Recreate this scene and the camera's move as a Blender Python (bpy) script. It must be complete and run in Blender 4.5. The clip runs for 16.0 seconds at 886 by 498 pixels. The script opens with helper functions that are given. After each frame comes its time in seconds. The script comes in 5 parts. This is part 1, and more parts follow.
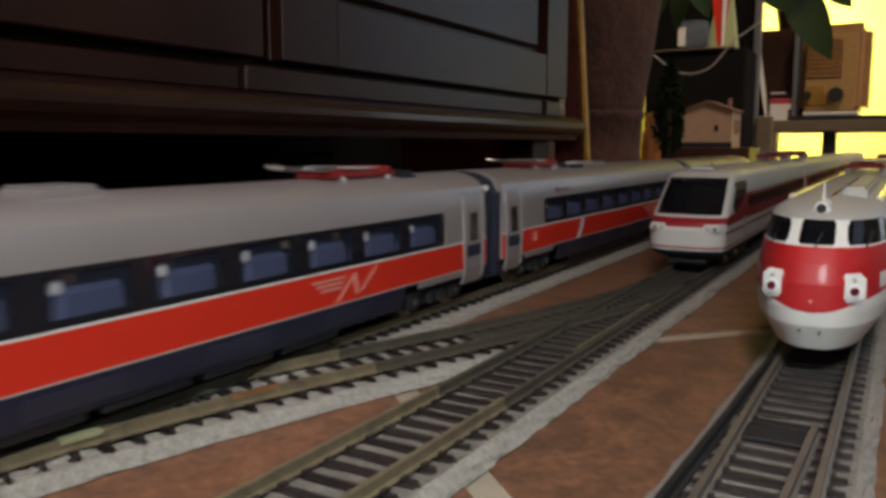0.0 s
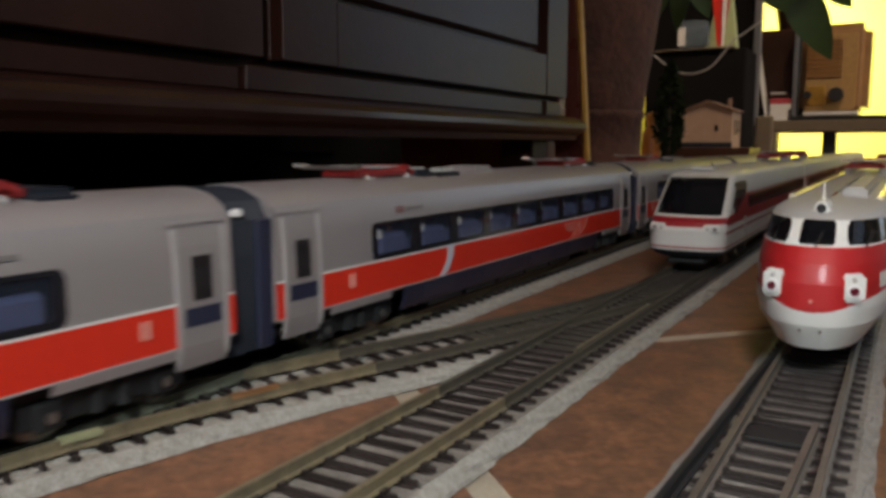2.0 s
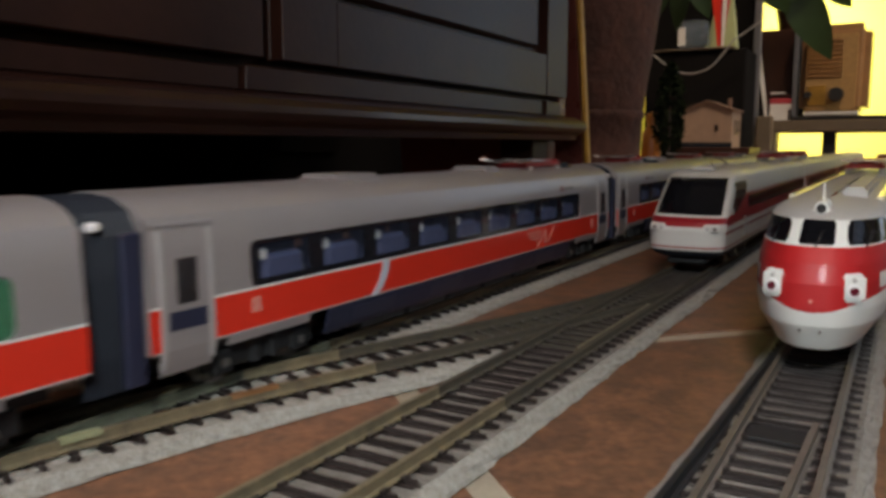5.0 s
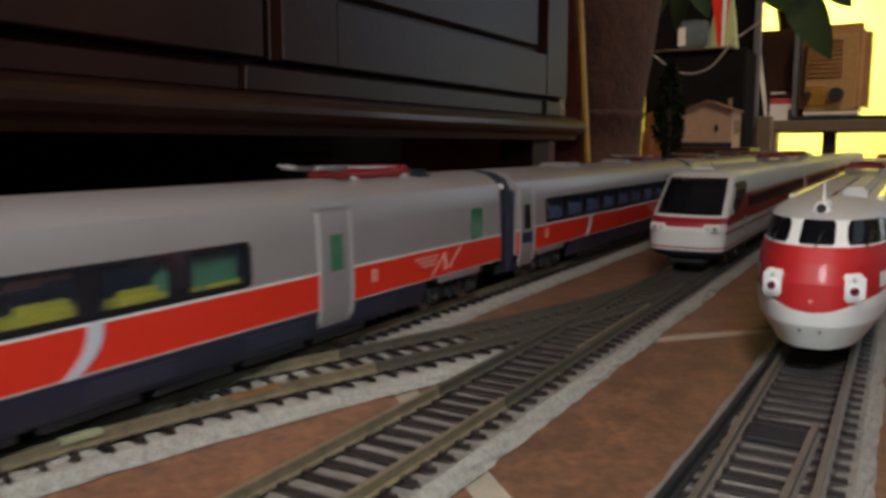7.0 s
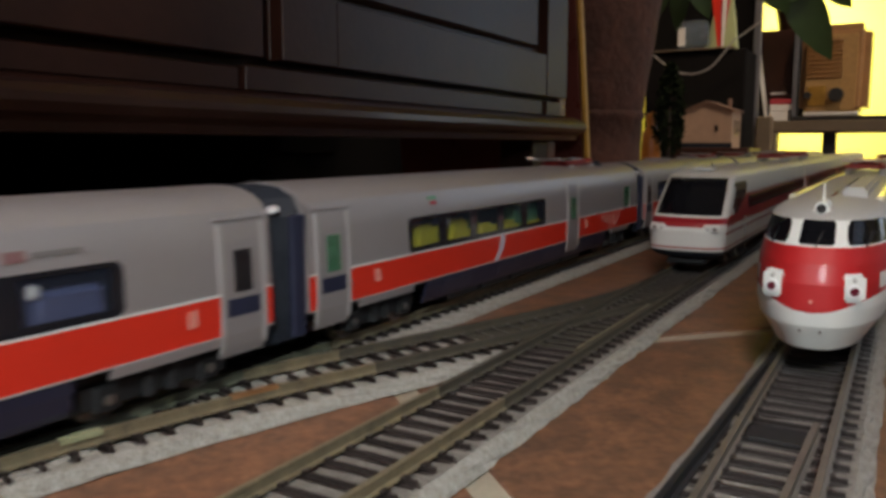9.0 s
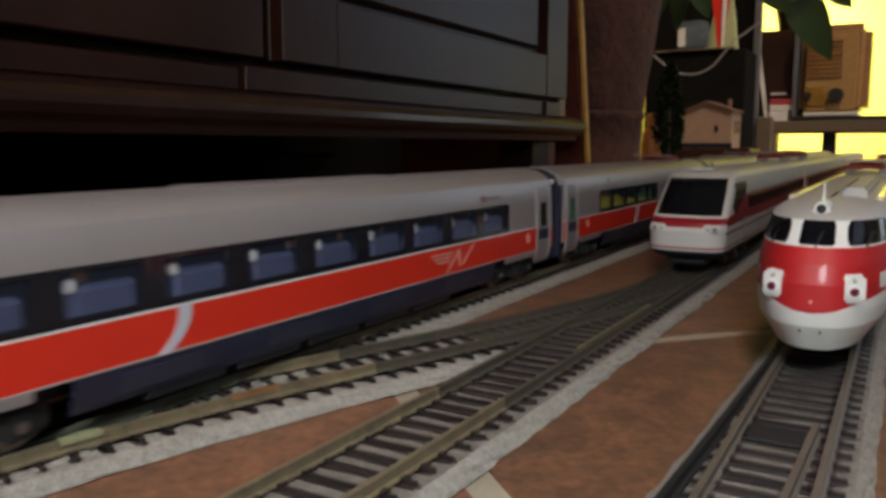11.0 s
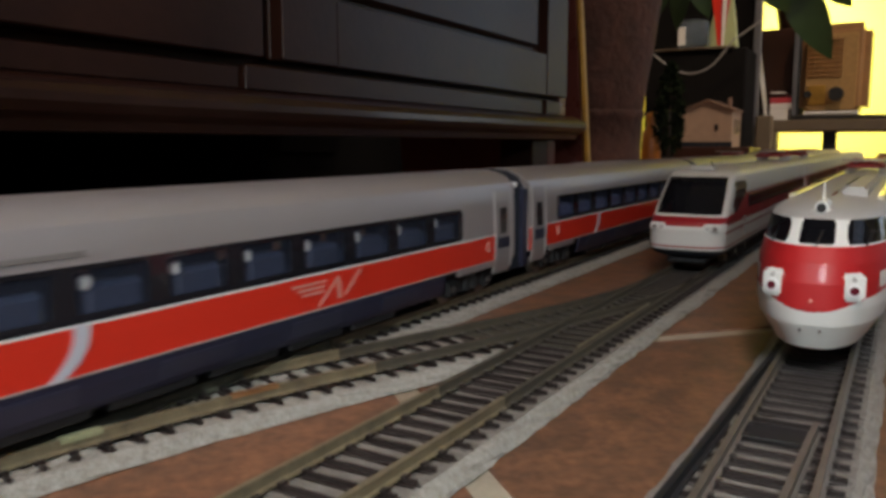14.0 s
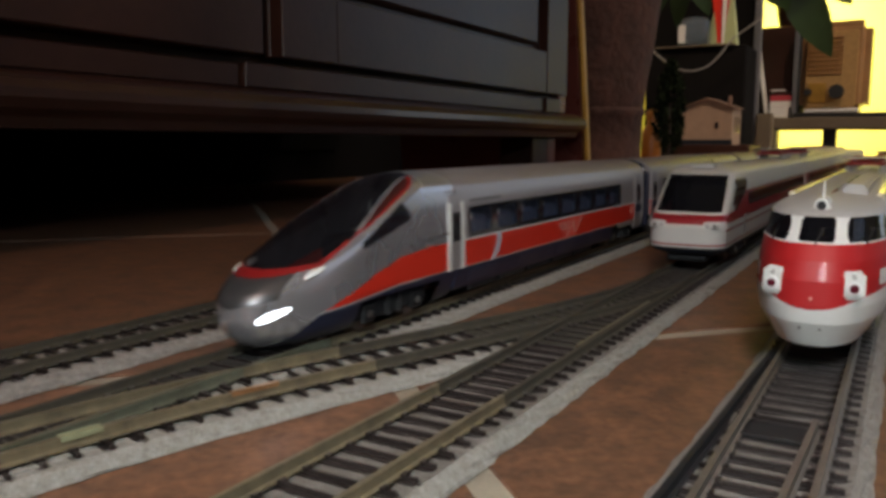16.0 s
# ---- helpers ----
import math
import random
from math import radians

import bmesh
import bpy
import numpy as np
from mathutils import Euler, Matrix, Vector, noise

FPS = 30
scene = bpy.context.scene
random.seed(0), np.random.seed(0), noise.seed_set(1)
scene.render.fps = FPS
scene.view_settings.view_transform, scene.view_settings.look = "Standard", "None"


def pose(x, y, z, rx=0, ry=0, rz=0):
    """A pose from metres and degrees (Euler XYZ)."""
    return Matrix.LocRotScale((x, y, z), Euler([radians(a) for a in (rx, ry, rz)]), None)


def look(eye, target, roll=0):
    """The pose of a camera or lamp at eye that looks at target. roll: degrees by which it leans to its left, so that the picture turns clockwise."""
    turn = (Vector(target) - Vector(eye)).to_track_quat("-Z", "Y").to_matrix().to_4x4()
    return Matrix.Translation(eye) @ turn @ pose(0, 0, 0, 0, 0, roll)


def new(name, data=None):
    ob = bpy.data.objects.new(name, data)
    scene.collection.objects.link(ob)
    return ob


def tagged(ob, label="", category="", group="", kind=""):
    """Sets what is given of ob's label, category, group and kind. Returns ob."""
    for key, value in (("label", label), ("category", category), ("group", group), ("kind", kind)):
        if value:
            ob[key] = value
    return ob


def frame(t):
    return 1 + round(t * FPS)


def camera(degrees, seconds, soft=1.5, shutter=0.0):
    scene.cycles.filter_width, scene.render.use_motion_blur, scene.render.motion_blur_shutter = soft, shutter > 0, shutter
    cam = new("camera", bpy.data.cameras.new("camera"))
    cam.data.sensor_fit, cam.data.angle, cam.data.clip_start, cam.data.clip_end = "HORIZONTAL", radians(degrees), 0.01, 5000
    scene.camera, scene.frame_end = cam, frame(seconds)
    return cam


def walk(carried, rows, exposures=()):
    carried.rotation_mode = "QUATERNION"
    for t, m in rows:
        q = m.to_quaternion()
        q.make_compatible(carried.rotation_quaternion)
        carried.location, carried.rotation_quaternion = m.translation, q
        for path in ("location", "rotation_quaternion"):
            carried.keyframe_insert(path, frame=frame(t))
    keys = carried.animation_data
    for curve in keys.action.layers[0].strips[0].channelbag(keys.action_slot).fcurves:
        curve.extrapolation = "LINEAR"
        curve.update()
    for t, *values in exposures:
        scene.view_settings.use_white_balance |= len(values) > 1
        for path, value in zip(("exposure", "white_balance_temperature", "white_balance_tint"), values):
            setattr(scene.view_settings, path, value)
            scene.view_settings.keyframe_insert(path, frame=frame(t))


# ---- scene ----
HFOV = 58.5
CAM_Z = 0.061


def aim(pitch):
    """Camera at the plan's origin, 30.2 degrees left of the rails, pitched down."""
    return pose(0.0, 0.0, CAM_Z, 90.0 - pitch, 0, 30.23)


cam = camera(HFOV, 16.0, 3.6, 0.7)
walk(cam, [(0.0, aim(7.46)), (6.5, aim(7.46)), (11.5, aim(7.42)), (13.0, aim(7.46)), (14.0, aim(7.50)),
           (14.5, aim(7.56)), (15.0, aim(7.60)), (15.5, aim(7.60)), (16.0, aim(7.66))])
scene.view_settings.exposure = 0.0

# ---- plan: rails run along +y, x to the right, floor at z = 0 ----
BED_Z, RAIL_Z = 0.0038, 0.0067
TRACK_A, TRACK_B, TRACK_C, TRACK_D = -0.1953, -0.1452, -0.0807, -0.0172
SPEED, COACH = 0.0866, 0.297
JOINT0 = 0.1553 - SPEED * 12.5      # first joint of the moving train at 0 s
CUP_X = -0.37                       # front of the cupboard
ROOM = (-0.86, 2.4, -2.2, 3.75, 2.6)

# ---- light ----
world = bpy.data.worlds.new("world")
scene.world = world
world.use_nodes = True
wn = world.node_tree.nodes
sky = wn.new("ShaderNodeTexSky")
sky.sky_type, sky.sun_disc = "NISHITA", False
sky.sun_elevation, sky.sun_rotation = radians(30), radians(90)
world.node_tree.links.new(sky.outputs[0], wn["Background"].inputs[0])
wn["Background"].inputs[1].default_value = 0.10


def area(name, m, sx, sy, power, colour):
    lamp = bpy.data.lights.new(name, "AREA")
    lamp.shape, lamp.size, lamp.size_y = "RECTANGLE", sx, sy
    lamp.energy, lamp.color = power, colour
    ob = new(name, lamp)
    ob.matrix_world = m
    return ob


area("window_light_north", look((1.40, 3.70, 1.10), (0.2, 0.6, 0.2)), 0.95, 1.9, 4.6, (0.66, 0.76, 1.0))
# Fill added at the unseen east opening, narrowed onto the shelf things.
area("shelf_fill_light", look((2.36, 1.55, 1.5), (-0.25, 2.5, 0.25)), 1.2, 1.3, 4.0, (1.0, 0.88, 0.70)).data.spread = radians(60)
area("window_light_back", look((0.75, -2.14, 0.95), (-0.1, 0.4, 0.0)), 1.2, 1.0, 2.7, (0.90, 0.93, 1.0))
# Unseen warm light, added to brighten the near roofs and floor.
area("warm_fill_light", look((0.08, -0.20, 0.58), (-0.12, 0.12, 0.02)), 0.10, 0.10, 1.45, (1.0, 0.64, 0.48))
# Narrow fill with no fixture, added to lift the dim background things.
area("background_fill_light", look((0.45, 1.0, 2.45), (-0.42, 2.0, 0.2)), 0.3, 0.3, 4.2, (1.0, 0.76, 0.56)).data.spread = radians(55)
# Lamp added out of view to light up the yellow wall.
lamp = area("unseen_wall_light", look((-0.42, 2.98, 1.10), (-0.38, 3.75, 0.22)), 0.25, 0.25, 15.0, (1.0, 0.92, 0.70))
lamp.data.spread = radians(75)
# Small unseen fill behind the camera, added for near brightness and glints.
area("near_fill_light", look((0.06, -0.14, 0.23), (-0.03, 0.14, 0.0)), 0.06, 0.04, 0.44, (0.90, 0.98, 1.0)).data.spread = radians(100)


# ---- materials ----
def material(name, colour, rough=0.5, metal=0.0, vary=0.15, scale=60.0, bump=0.0, bscale=400.0, coat=0.0, second=None, blend=0.5, rand=0.0, spec=0.5):
    m = bpy.data.materials.new(name)
    m.use_nodes = True
    nt = m.node_tree
    n, l = nt.nodes, nt.links
    b = n["Principled BSDF"]
    b.inputs["Roughness"].default_value, b.inputs["Metallic"].default_value = rough, metal
    b.inputs["Coat Weight"].default_value = coat
    b.inputs["Specular IOR Level"].default_value = spec
    tc = n.new("ShaderNodeTexCoord")
    big = n.new("ShaderNodeTexNoise")
    big.inputs["Scale"].default_value, big.inputs["Detail"].default_value = scale, 6
    l.new(tc.outputs["Object"], big.inputs["Vector"])
    ramp = n.new("ShaderNodeValToRGB")
    c2 = second or tuple(c * (1 - vary) for c in colour)
    ramp.color_ramp.elements[0].position, ramp.color_ramp.elements[1].position = 0.5 - 0.5 * blend, 0.5 + 0.5 * blend
    ramp.color_ramp.elements[0].color, ramp.color_ramp.elements[1].color = (*c2, 1), (*colour, 1)
    l.new(big.outputs["Fac"], ramp.inputs[0])
    out = ramp.outputs[0]
    fine = n.new("ShaderNodeTexNoise")
    fine.inputs["Scale"].default_value, fine.inputs["Detail"].default_value = bscale, 4
    l.new(tc.outputs["Object"], fine.inputs["Vector"])
    mix = n.new("ShaderNodeMix")
    mix.data_type, mix.blend_type = "RGBA", "MULTIPLY"
    mix.inputs[0].default_value = min(1.0, vary)
    l.new(out, mix.inputs[6])
    l.new(fine.outputs["Fac"], mix.inputs[7])
    out = mix.outputs[2]
    if rand:
        info = n.new("ShaderNodeObjectInfo")
        hsv = n.new("ShaderNodeHueSaturation")
        mr = n.new("ShaderNodeMapRange")
        mr.inputs["To Min"].default_value, mr.inputs["To Max"].default_value = 1 - rand, 1 + rand
        l.new(info.outputs["Random"], mr.inputs["Value"])
        l.new(mr.outputs[0], hsv.inputs["Value"])
        l.new(out, hsv.inputs["Color"])
        out = hsv.outputs[0]
    l.new(out, b.inputs["Base Color"])
    rr = n.new("ShaderNodeMapRange")
    rr.inputs["To Min"].default_value, rr.inputs["To Max"].default_value = rough * 0.85, min(1, rough * 1.15)
    l.new(big.outputs["Fac"], rr.inputs["Value"])
    l.new(rr.outputs[0], b.inputs["Roughness"])
    if bump:
        bp = n.new("ShaderNodeBump")
        bp.inputs["Strength"].default_value, bp.inputs["Distance"].default_value = bump, 0.3 / bscale
        l.new(fine.outputs["Fac"], bp.inputs["Height"])
        l.new(bp.outputs[0], b.inputs["Normal"])
    return m


def glass(name, tint, clear):
    m = bpy.data.materials.new(name)
    m.use_nodes = True
    n, l = m.node_tree.nodes, m.node_tree.links
    b = n["Principled BSDF"]
    b.inputs["Base Color"].default_value = (*tint, 1)
    b.inputs["Roughness"].default_value = 0.08
    tr = n.new("ShaderNodeBsdfTransparent")
    mx = n.new("ShaderNodeMixShader")
    mx.inputs[0].default_value = clear
    l.new(b.outputs[0], mx.inputs[1])
    l.new(tr.outputs[0], mx.inputs[2])
    l.new(mx.outputs[0], n["Material Output"].inputs["Surface"])
    return m


SILVER = material("silver_paint", (0.315, 0.288, 0.288), 0.36, 0.28, 0.08, 40, 0.02, 900, coat=0.12)
RED = material("red_paint", (0.66, 0.032, 0.015), 0.32, 0, 0.08, 40, 0.02, 900, coat=0.3)
BLUE = material("dark_blue_paint", (0.022, 0.026, 0.055), 0.42, 0, 0.2, 50, 0.03, 900)
WHITE = material("white_paint", (0.68, 0.69, 0.66), 0.38, 0, 0.06, 40, 0.02, 900, coat=0.08)
GREY_ROOF = material("grey_roof_paint", (0.42, 0.41, 0.39), 0.5, 0.0, 0.1, 50, 0.03, 900)
HATCH = material("slate_blue_paint", (0.034, 0.038, 0.068), 0.4, 0, 0.2, 50, 0.03, 900)
BAND = material("black_window_band", (0.012, 0.013, 0.018), 0.18, 0, 0.2, 50, coat=0.4)
BELLOWS = material("blue_grey_rubber", (0.013, 0.017, 0.026), 0.65, 0, 0.2, 80, 0.1, 1500, spec=0.25)
BLACK = material("black_plastic", (0.011, 0.011, 0.012), 0.65, 0, 0.3, 80, 0.1, 1200)
METAL = material("worn_metal", (0.45, 0.44, 0.42), 0.35, 0.9, 0.3, 120, 0.1, 1500)
SEAT_B = material("blue_seat", (0.095, 0.115, 0.235), 0.6, 0, 0.2, 100)
SEAT_Y = material("yellow_seat", (0.55, 0.52, 0.03), 0.6, 0, 0.2, 100)
TABLE_G = material("green_panel", (0.10, 0.30, 0.16), 0.5, 0, 0.2, 100)
HEADREST = material("white_headrest", (0.8, 0.8, 0.8), 0.5, 0, 0.1, 100)
CRIMSON = material("crimson_paint", (0.42, 0.012, 0.014), 0.55, 0, 0.08, 40, 0.02, 900, coat=0.06)
MAROON = material("maroon_paint", (0.26, 0.012, 0.018), 0.36, 0, 0.08, 40, 0.02, 900, coat=0.3)
TINT = glass("tinted_glass", (0.05, 0.06, 0.09), 0.84)
DARKGLASS = glass("dark_glass", (0.006, 0.006, 0.008), 0.25)
LAMPGLASS = material("lamp_lens", (0.85, 0.88, 0.85), 0.12, 0, 0.1, 100, coat=0.5)
BALLAST = material("grey_ballast", (0.49, 0.48, 0.44), 0.9, 0, 0.55, 600, 1.0, 1500, second=(0.25, 0.24, 0.21), blend=0.7)
DARKBED = material("dark_grey_ballast", (0.42, 0.40, 0.37), 0.9, 0, 0.55, 500, 0.9, 1400, second=(0.22, 0.20, 0.18), blend=0.7)
GREENGLASS = glass("green_glass", (0.05, 0.17, 0.09), 0.25)
# Black panel whose maroon tint is a reddish reflection put into the colour.
QUARTER = material("black_panel_red_sheen", (0.045, 0.012, 0.011), 0.3, 0, 0.1, 60, coat=0.2)
PANTO = material("dull_red_metal", (0.30, 0.025, 0.025), 0.5, 0.2, 0.2, 120)
NOSE = material("metallic_silver_nose", (0.52, 0.52, 0.55), 0.27, 0.75, 0.06, 40, 0.02, 900, coat=0.3)
TRIMRED = material("deep_red_trim", (0.24, 0.012, 0.012), 0.35, 0, 0.08, 40, 0.02, 900, coat=0.2)
HOOD = material("graphite_hood", (0.10, 0.098, 0.10), 0.34, 0.6, 0.1, 40, 0.02, 900)
BLACKBED = material("black_turnout_base", (0.05, 0.047, 0.042), 0.8, 0, 0.5, 700, 0.6, 1600, second=(0.022, 0.020, 0.020))
TURNBED = material("dark_olive_turnout_base", (0.10, 0.096, 0.068), 0.85, 0, 0.5, 260, 0.7, 1600, second=(0.030, 0.028, 0.022), blend=0.7)
GREYWHITE = material("greyed_white_paint", (0.54, 0.54, 0.51), 0.40, 0, 0.08, 40, 0.02, 900, coat=0.05)
SEAT_D = material("navy_seat", (0.035, 0.05, 0.10), 0.6, 0, 0.2, 100)
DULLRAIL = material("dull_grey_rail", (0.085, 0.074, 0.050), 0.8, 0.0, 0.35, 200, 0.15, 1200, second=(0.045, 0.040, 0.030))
SLEEPER = material("dark_brown_sleeper", (0.036, 0.028, 0.026), 0.32, 0, 0.35, 300, 0.7, 1100, rand=0.25)
RAIL = material("tarnished_rail", (0.29, 0.245, 0.15), 0.45, 0.3, 0.35, 200, 0.15, 1200, second=(0.15, 0.125, 0.085))
# Lighter copy of the dull rail, with the light on it in its colour.
LITRAIL = material("lit_grey_rail", (0.17, 0.18, 0.13), 0.6, 0.1, 0.35, 200, 0.15, 1200, second=(0.09, 0.09, 0.06))
COPPER = material("copper_strip", (0.55, 0.30, 0.14), 0.35, 0.6, 0.3, 200)
PALEGREEN = material("pale_green_joiner", (0.36, 0.38, 0.22), 0.5, 0, 0.3, 200)
BROWNRAIL = material("brown_grey_rail", (0.21, 0.18, 0.145), 0.45, 0.3, 0.35, 200, 0.15, 1200, second=(0.11, 0.092, 0.075))
INNERBED = material("darker_inner_ballast", (0.38, 0.36, 0.33), 0.42, 0, 0.6, 320, 1.0, 1200, second=(0.15, 0.135, 0.12), blend=0.6)
HEADLAMP = material("lit_headlamp", (0.9, 0.93, 1.0), 0.2, 0, 0.05, 60)
HEADLAMP.node_tree.nodes["Principled BSDF"].inputs["Emission Color"].default_value = (0.86, 0.93, 1.0, 1)
HEADLAMP.node_tree.nodes["Principled BSDF"].inputs["Emission Strength"].default_value = 5.0
REDLENS = material("dark_red_lens", (0.10, 0.008, 0.02), 0.2, 0, 0.1, 60, coat=0.4)
TILE = material("terracotta_tile", (0.36, 0.175, 0.100), 0.46, 0, 0.75, 95, 0.15, 420, second=(0.16, 0.085, 0.055), blend=0.36, rand=0.12, coat=0.03, spec=0.22)
GROUT = material("beige_grout", (0.44, 0.38, 0.29), 0.9, 0, 0.3, 60, 0.5, 700)
DARKWOOD = material("dark_varnished_wood", (0.062, 0.026, 0.017), 0.34, 0, 0.35, 12, 0.08, 160, second=(0.026, 0.011, 0.008), coat=0.0, spec=0.26)
REDWOOD = material("reddish_varnished_wood", (0.19, 0.055, 0.043), 0.28, 0, 0.3, 14, 0.06, 160, coat=0.4)
POLISHED = material("polished_dark_wood", (0.062, 0.028, 0.022), 0.30, 0, 0.35, 12, 0.05, 160, second=(0.030, 0.013, 0.009), coat=0.25, spec=0.45)
GILT = material("gilt_edge", (0.55, 0.30, 0.05), 0.4, 0.4, 0.3, 40, 0.2, 300)
YELLOW = material("yellow_wall_paint", (0.82, 0.75, 0.13), 0.8, 0, 0.06, 3, 0.1, 120)
PLASTER = material("cream_plaster", (0.55, 0.48, 0.38), 0.9, 0, 0.1, 3, 0.1, 120)
CEIL = material("white_ceiling", (0.72, 0.70, 0.66), 0.9, 0, 0.06, 3, 0.05, 120)
POT = material("dark_brown_clay", (0.135, 0.055, 0.042), 0.85, 0, 0.6, 16, 0.8, 70)
LEAF = material("dark_green_leaf", (0.035, 0.075, 0.02), 0.4, 0, 0.3, 30, 0.1, 200)
RADIOWOOD = material("honey_wood_radio", (0.40, 0.20, 0.07), 0.35, 0, 0.3, 20, 0.05, 160, coat=0.3)
CLOTHM = material("tan_grille_cloth", (0.48, 0.28, 0.10), 0.8, 0, 0.3, 90, 0.3, 700)
STEEL = material("grey_steel_upright", (0.20, 0.20, 0.22), 0.4, 0.5, 0.15, 40, 0.03, 300)
SHELFM = material("shelf_board", (0.16, 0.12, 0.08), 0.5, 0, 0.25, 20, 0.05, 200)
HOUSE = material("beige_house_wall", (0.40, 0.27, 0.19), 0.8, 0, 0.25, 40, 0.2, 400)
HOUSEROOF = material("brown_house_roof", (0.22, 0.13, 0.09), 0.8, 0, 0.3, 60, 0.3, 400)
PAPER = material("white_paper", (0.75, 0.73, 0.70), 0.7, 0, 0.08, 40)
BOOKRED = material("red_book_cover", (0.50, 0.05, 0.07), 0.5, 0, 0.15, 40)
ORANGE = material("orange_glaze", (0.75, 0.28, 0.05), 0.35, 0, 0.25, 40, coat=0.3)
GREENBOX = material("pale_green_paper", (0.45, 0.50, 0.25), 0.6, 0, 0.15, 40)
PALE = material("pale_pink_print", (0.66, 0.30, 0.25), 0.5, 0, 0.1, 60)
SWOOSH = material("pale_grey_print", (0.50, 0.53, 0.60), 0.4, 0, 0.08, 60)
EDGE = material("light_grey_paint", (0.40, 0.385, 0.38), 0.35, 0.1, 0.08, 60)
TREEM = material("dark_model_foliage", (0.018, 0.026, 0.012), 0.95, 0, 0.5, 60, 0.0, 500, spec=0.05)
CLEAR = glass("clear_glass", (0.16, 0.20, 0.24), 0.72)
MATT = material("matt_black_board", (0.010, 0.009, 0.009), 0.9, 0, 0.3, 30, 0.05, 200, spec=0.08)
CREST = material("faded_red_print", (0.20, 0.10, 0.10), 0.5, 0, 0.1, 60)
GREY_DARK = material("dim_grey_print", (0.17, 0.155, 0.15), 0.5, 0, 0.1, 60)
CREAM = material("glossy_cream_paint", (0.62, 0.57, 0.44), 0.2, 0, 0.08, 60, 0.02, 900, coat=0.4)
CABLE = material("grey_cable", (0.30, 0.29, 0.28), 0.5, 0, 0.1, 60)


# ---- mesh helpers ----
def mesh_ob(name, verts, faces, mat, parent=None, label="", smooth=False):
    me = bpy.data.meshes.new(name)
    me.from_pydata([tuple(v) for v in verts], [], faces)
    me.materials.append(mat)
    bm = bmesh.new()
    bm.from_mesh(me)
    bmesh.ops.remove_doubles(bm, verts=bm.verts, dist=1e-6)
    bmesh.ops.recalc_face_normals(bm, faces=bm.faces)
    bm.to_mesh(me)
    bm.free()
    if smooth:
        me.polygons.foreach_set("use_smooth", [True] * len(me.polygons))
    ob = new(name, me)
    ob.parent = parent
    if label:
        ob["label"] = label
    return ob


def part(name, bm, mat, parent=None, label="", smooth=False):
    me = bpy.data.meshes.new(name)
    bmesh.ops.recalc_face_normals(bm, faces=bm.faces)
    bm.to_mesh(me)
    bm.free()
    me.materials.append(mat)
    if smooth:
        me.polygons.foreach_set("use_smooth", [True] * len(me.polygons))
        me.set_sharp_from_angle(angle=radians(32))
    ob = new(name, me)
    ob.parent = parent
    if label:
        ob["label"] = label
    return ob


def thing(name, label, category, m=None, group="", kind=""):
    ob = new(name)
    ob.empty_display_size = 0.01
    if m is not None:
        ob.matrix_basis = m
    return tagged(ob, label, category, group, kind)


def box(bm, x0, x1, y0, y1, z0, z1, bevel=0.0, seg=1, m=None):
    g = bmesh.ops.create_cube(bm, size=1.0)
    vs = g["verts"]
    for v in vs:
        v.co = Vector(((x0 + x1) / 2 + v.co.x * (x1 - x0), (y0 + y1) / 2 + v.co.y * (y1 - y0), (z0 + z1) / 2 + v.co.z * (z1 - z0)))
    if bevel:
        es = list({e for v in vs for e in v.link_edges})
        r = bmesh.ops.bevel(bm, geom=es, offset=bevel, segments=seg, affect="EDGES", clamp_overlap=True)
        vs = list({v for f in r["faces"] for v in f.verts} | {v for v in vs if v.is_valid})
    if m is not None:
        bmesh.ops.transform(bm, matrix=m, verts=[v for v in vs if v.is_valid])
    return bm


def boxed(name, dims, mat, parent=None, label="", bevel=0.0, m=None, seg=1):
    return part(name, box(bmesh.new(), *dims, bevel=bevel, seg=seg, m=m), mat, parent, label)


def cyl(bm, p, q, r0, r1=None, seg=16):
    p, q = Vector(p), Vector(q)
    d = q - p
    m = Matrix.Translation((p + q) / 2) @ d.to_track_quat("Z", "Y").to_matrix().to_4x4()
    bmesh.ops.create_cone(bm, cap_ends=True, segments=seg, radius1=r0, radius2=r0 if r1 is None else r1, depth=d.length, matrix=m)
    return bm


def lathe(name, profile, mat, parent=None, label="", seg=32, m=None):
    vs, fs = [], []
    for r, z in profile:
        for k in range(seg):
            a = 2 * math.pi * k / seg
            vs.append(Vector((r * math.cos(a), r * math.sin(a), z)))
    for i in range(len(profile) - 1):
        for k in range(seg):
            k2 = (k + 1) % seg
            fs.append((i * seg + k, i * seg + k2, (i + 1) * seg + k2, (i + 1) * seg + k))
    if m is not None:
        vs = [m @ v for v in vs]
    return mesh_ob(name, vs, fs, mat, parent, label, True)


def sweep(name, pts, section, mat, parent=None, label="", smooth=False, closed_ends=True):
    """Extrude a closed section (offset across, height) along points in the plan."""
    vs, fs, n = [], [], len(section)
    for i, p in enumerate(pts):
        a, b = pts[max(0, i - 1)], pts[min(len(pts) - 1, i + 1)]
        d = Vector((b[0] - a[0], b[1] - a[1])).normalized()
        nx, ny = d.y, -d.x
        for o, z in section:
            vs.append((p[0] + nx * o, p[1] + ny * o, z))
    for i in range(len(pts) - 1):
        for k in range(n):
            k2 = (k + 1) % n
            fs.append((i * n + k, i * n + k2, (i + 1) * n + k2, (i + 1) * n + k))
    if closed_ends:
        fs.append(tuple(range(n)))
        fs.append(tuple(range((len(pts) - 1) * n, len(pts) * n)))
    return mesh_ob(name, vs, fs, mat, parent, label, smooth)


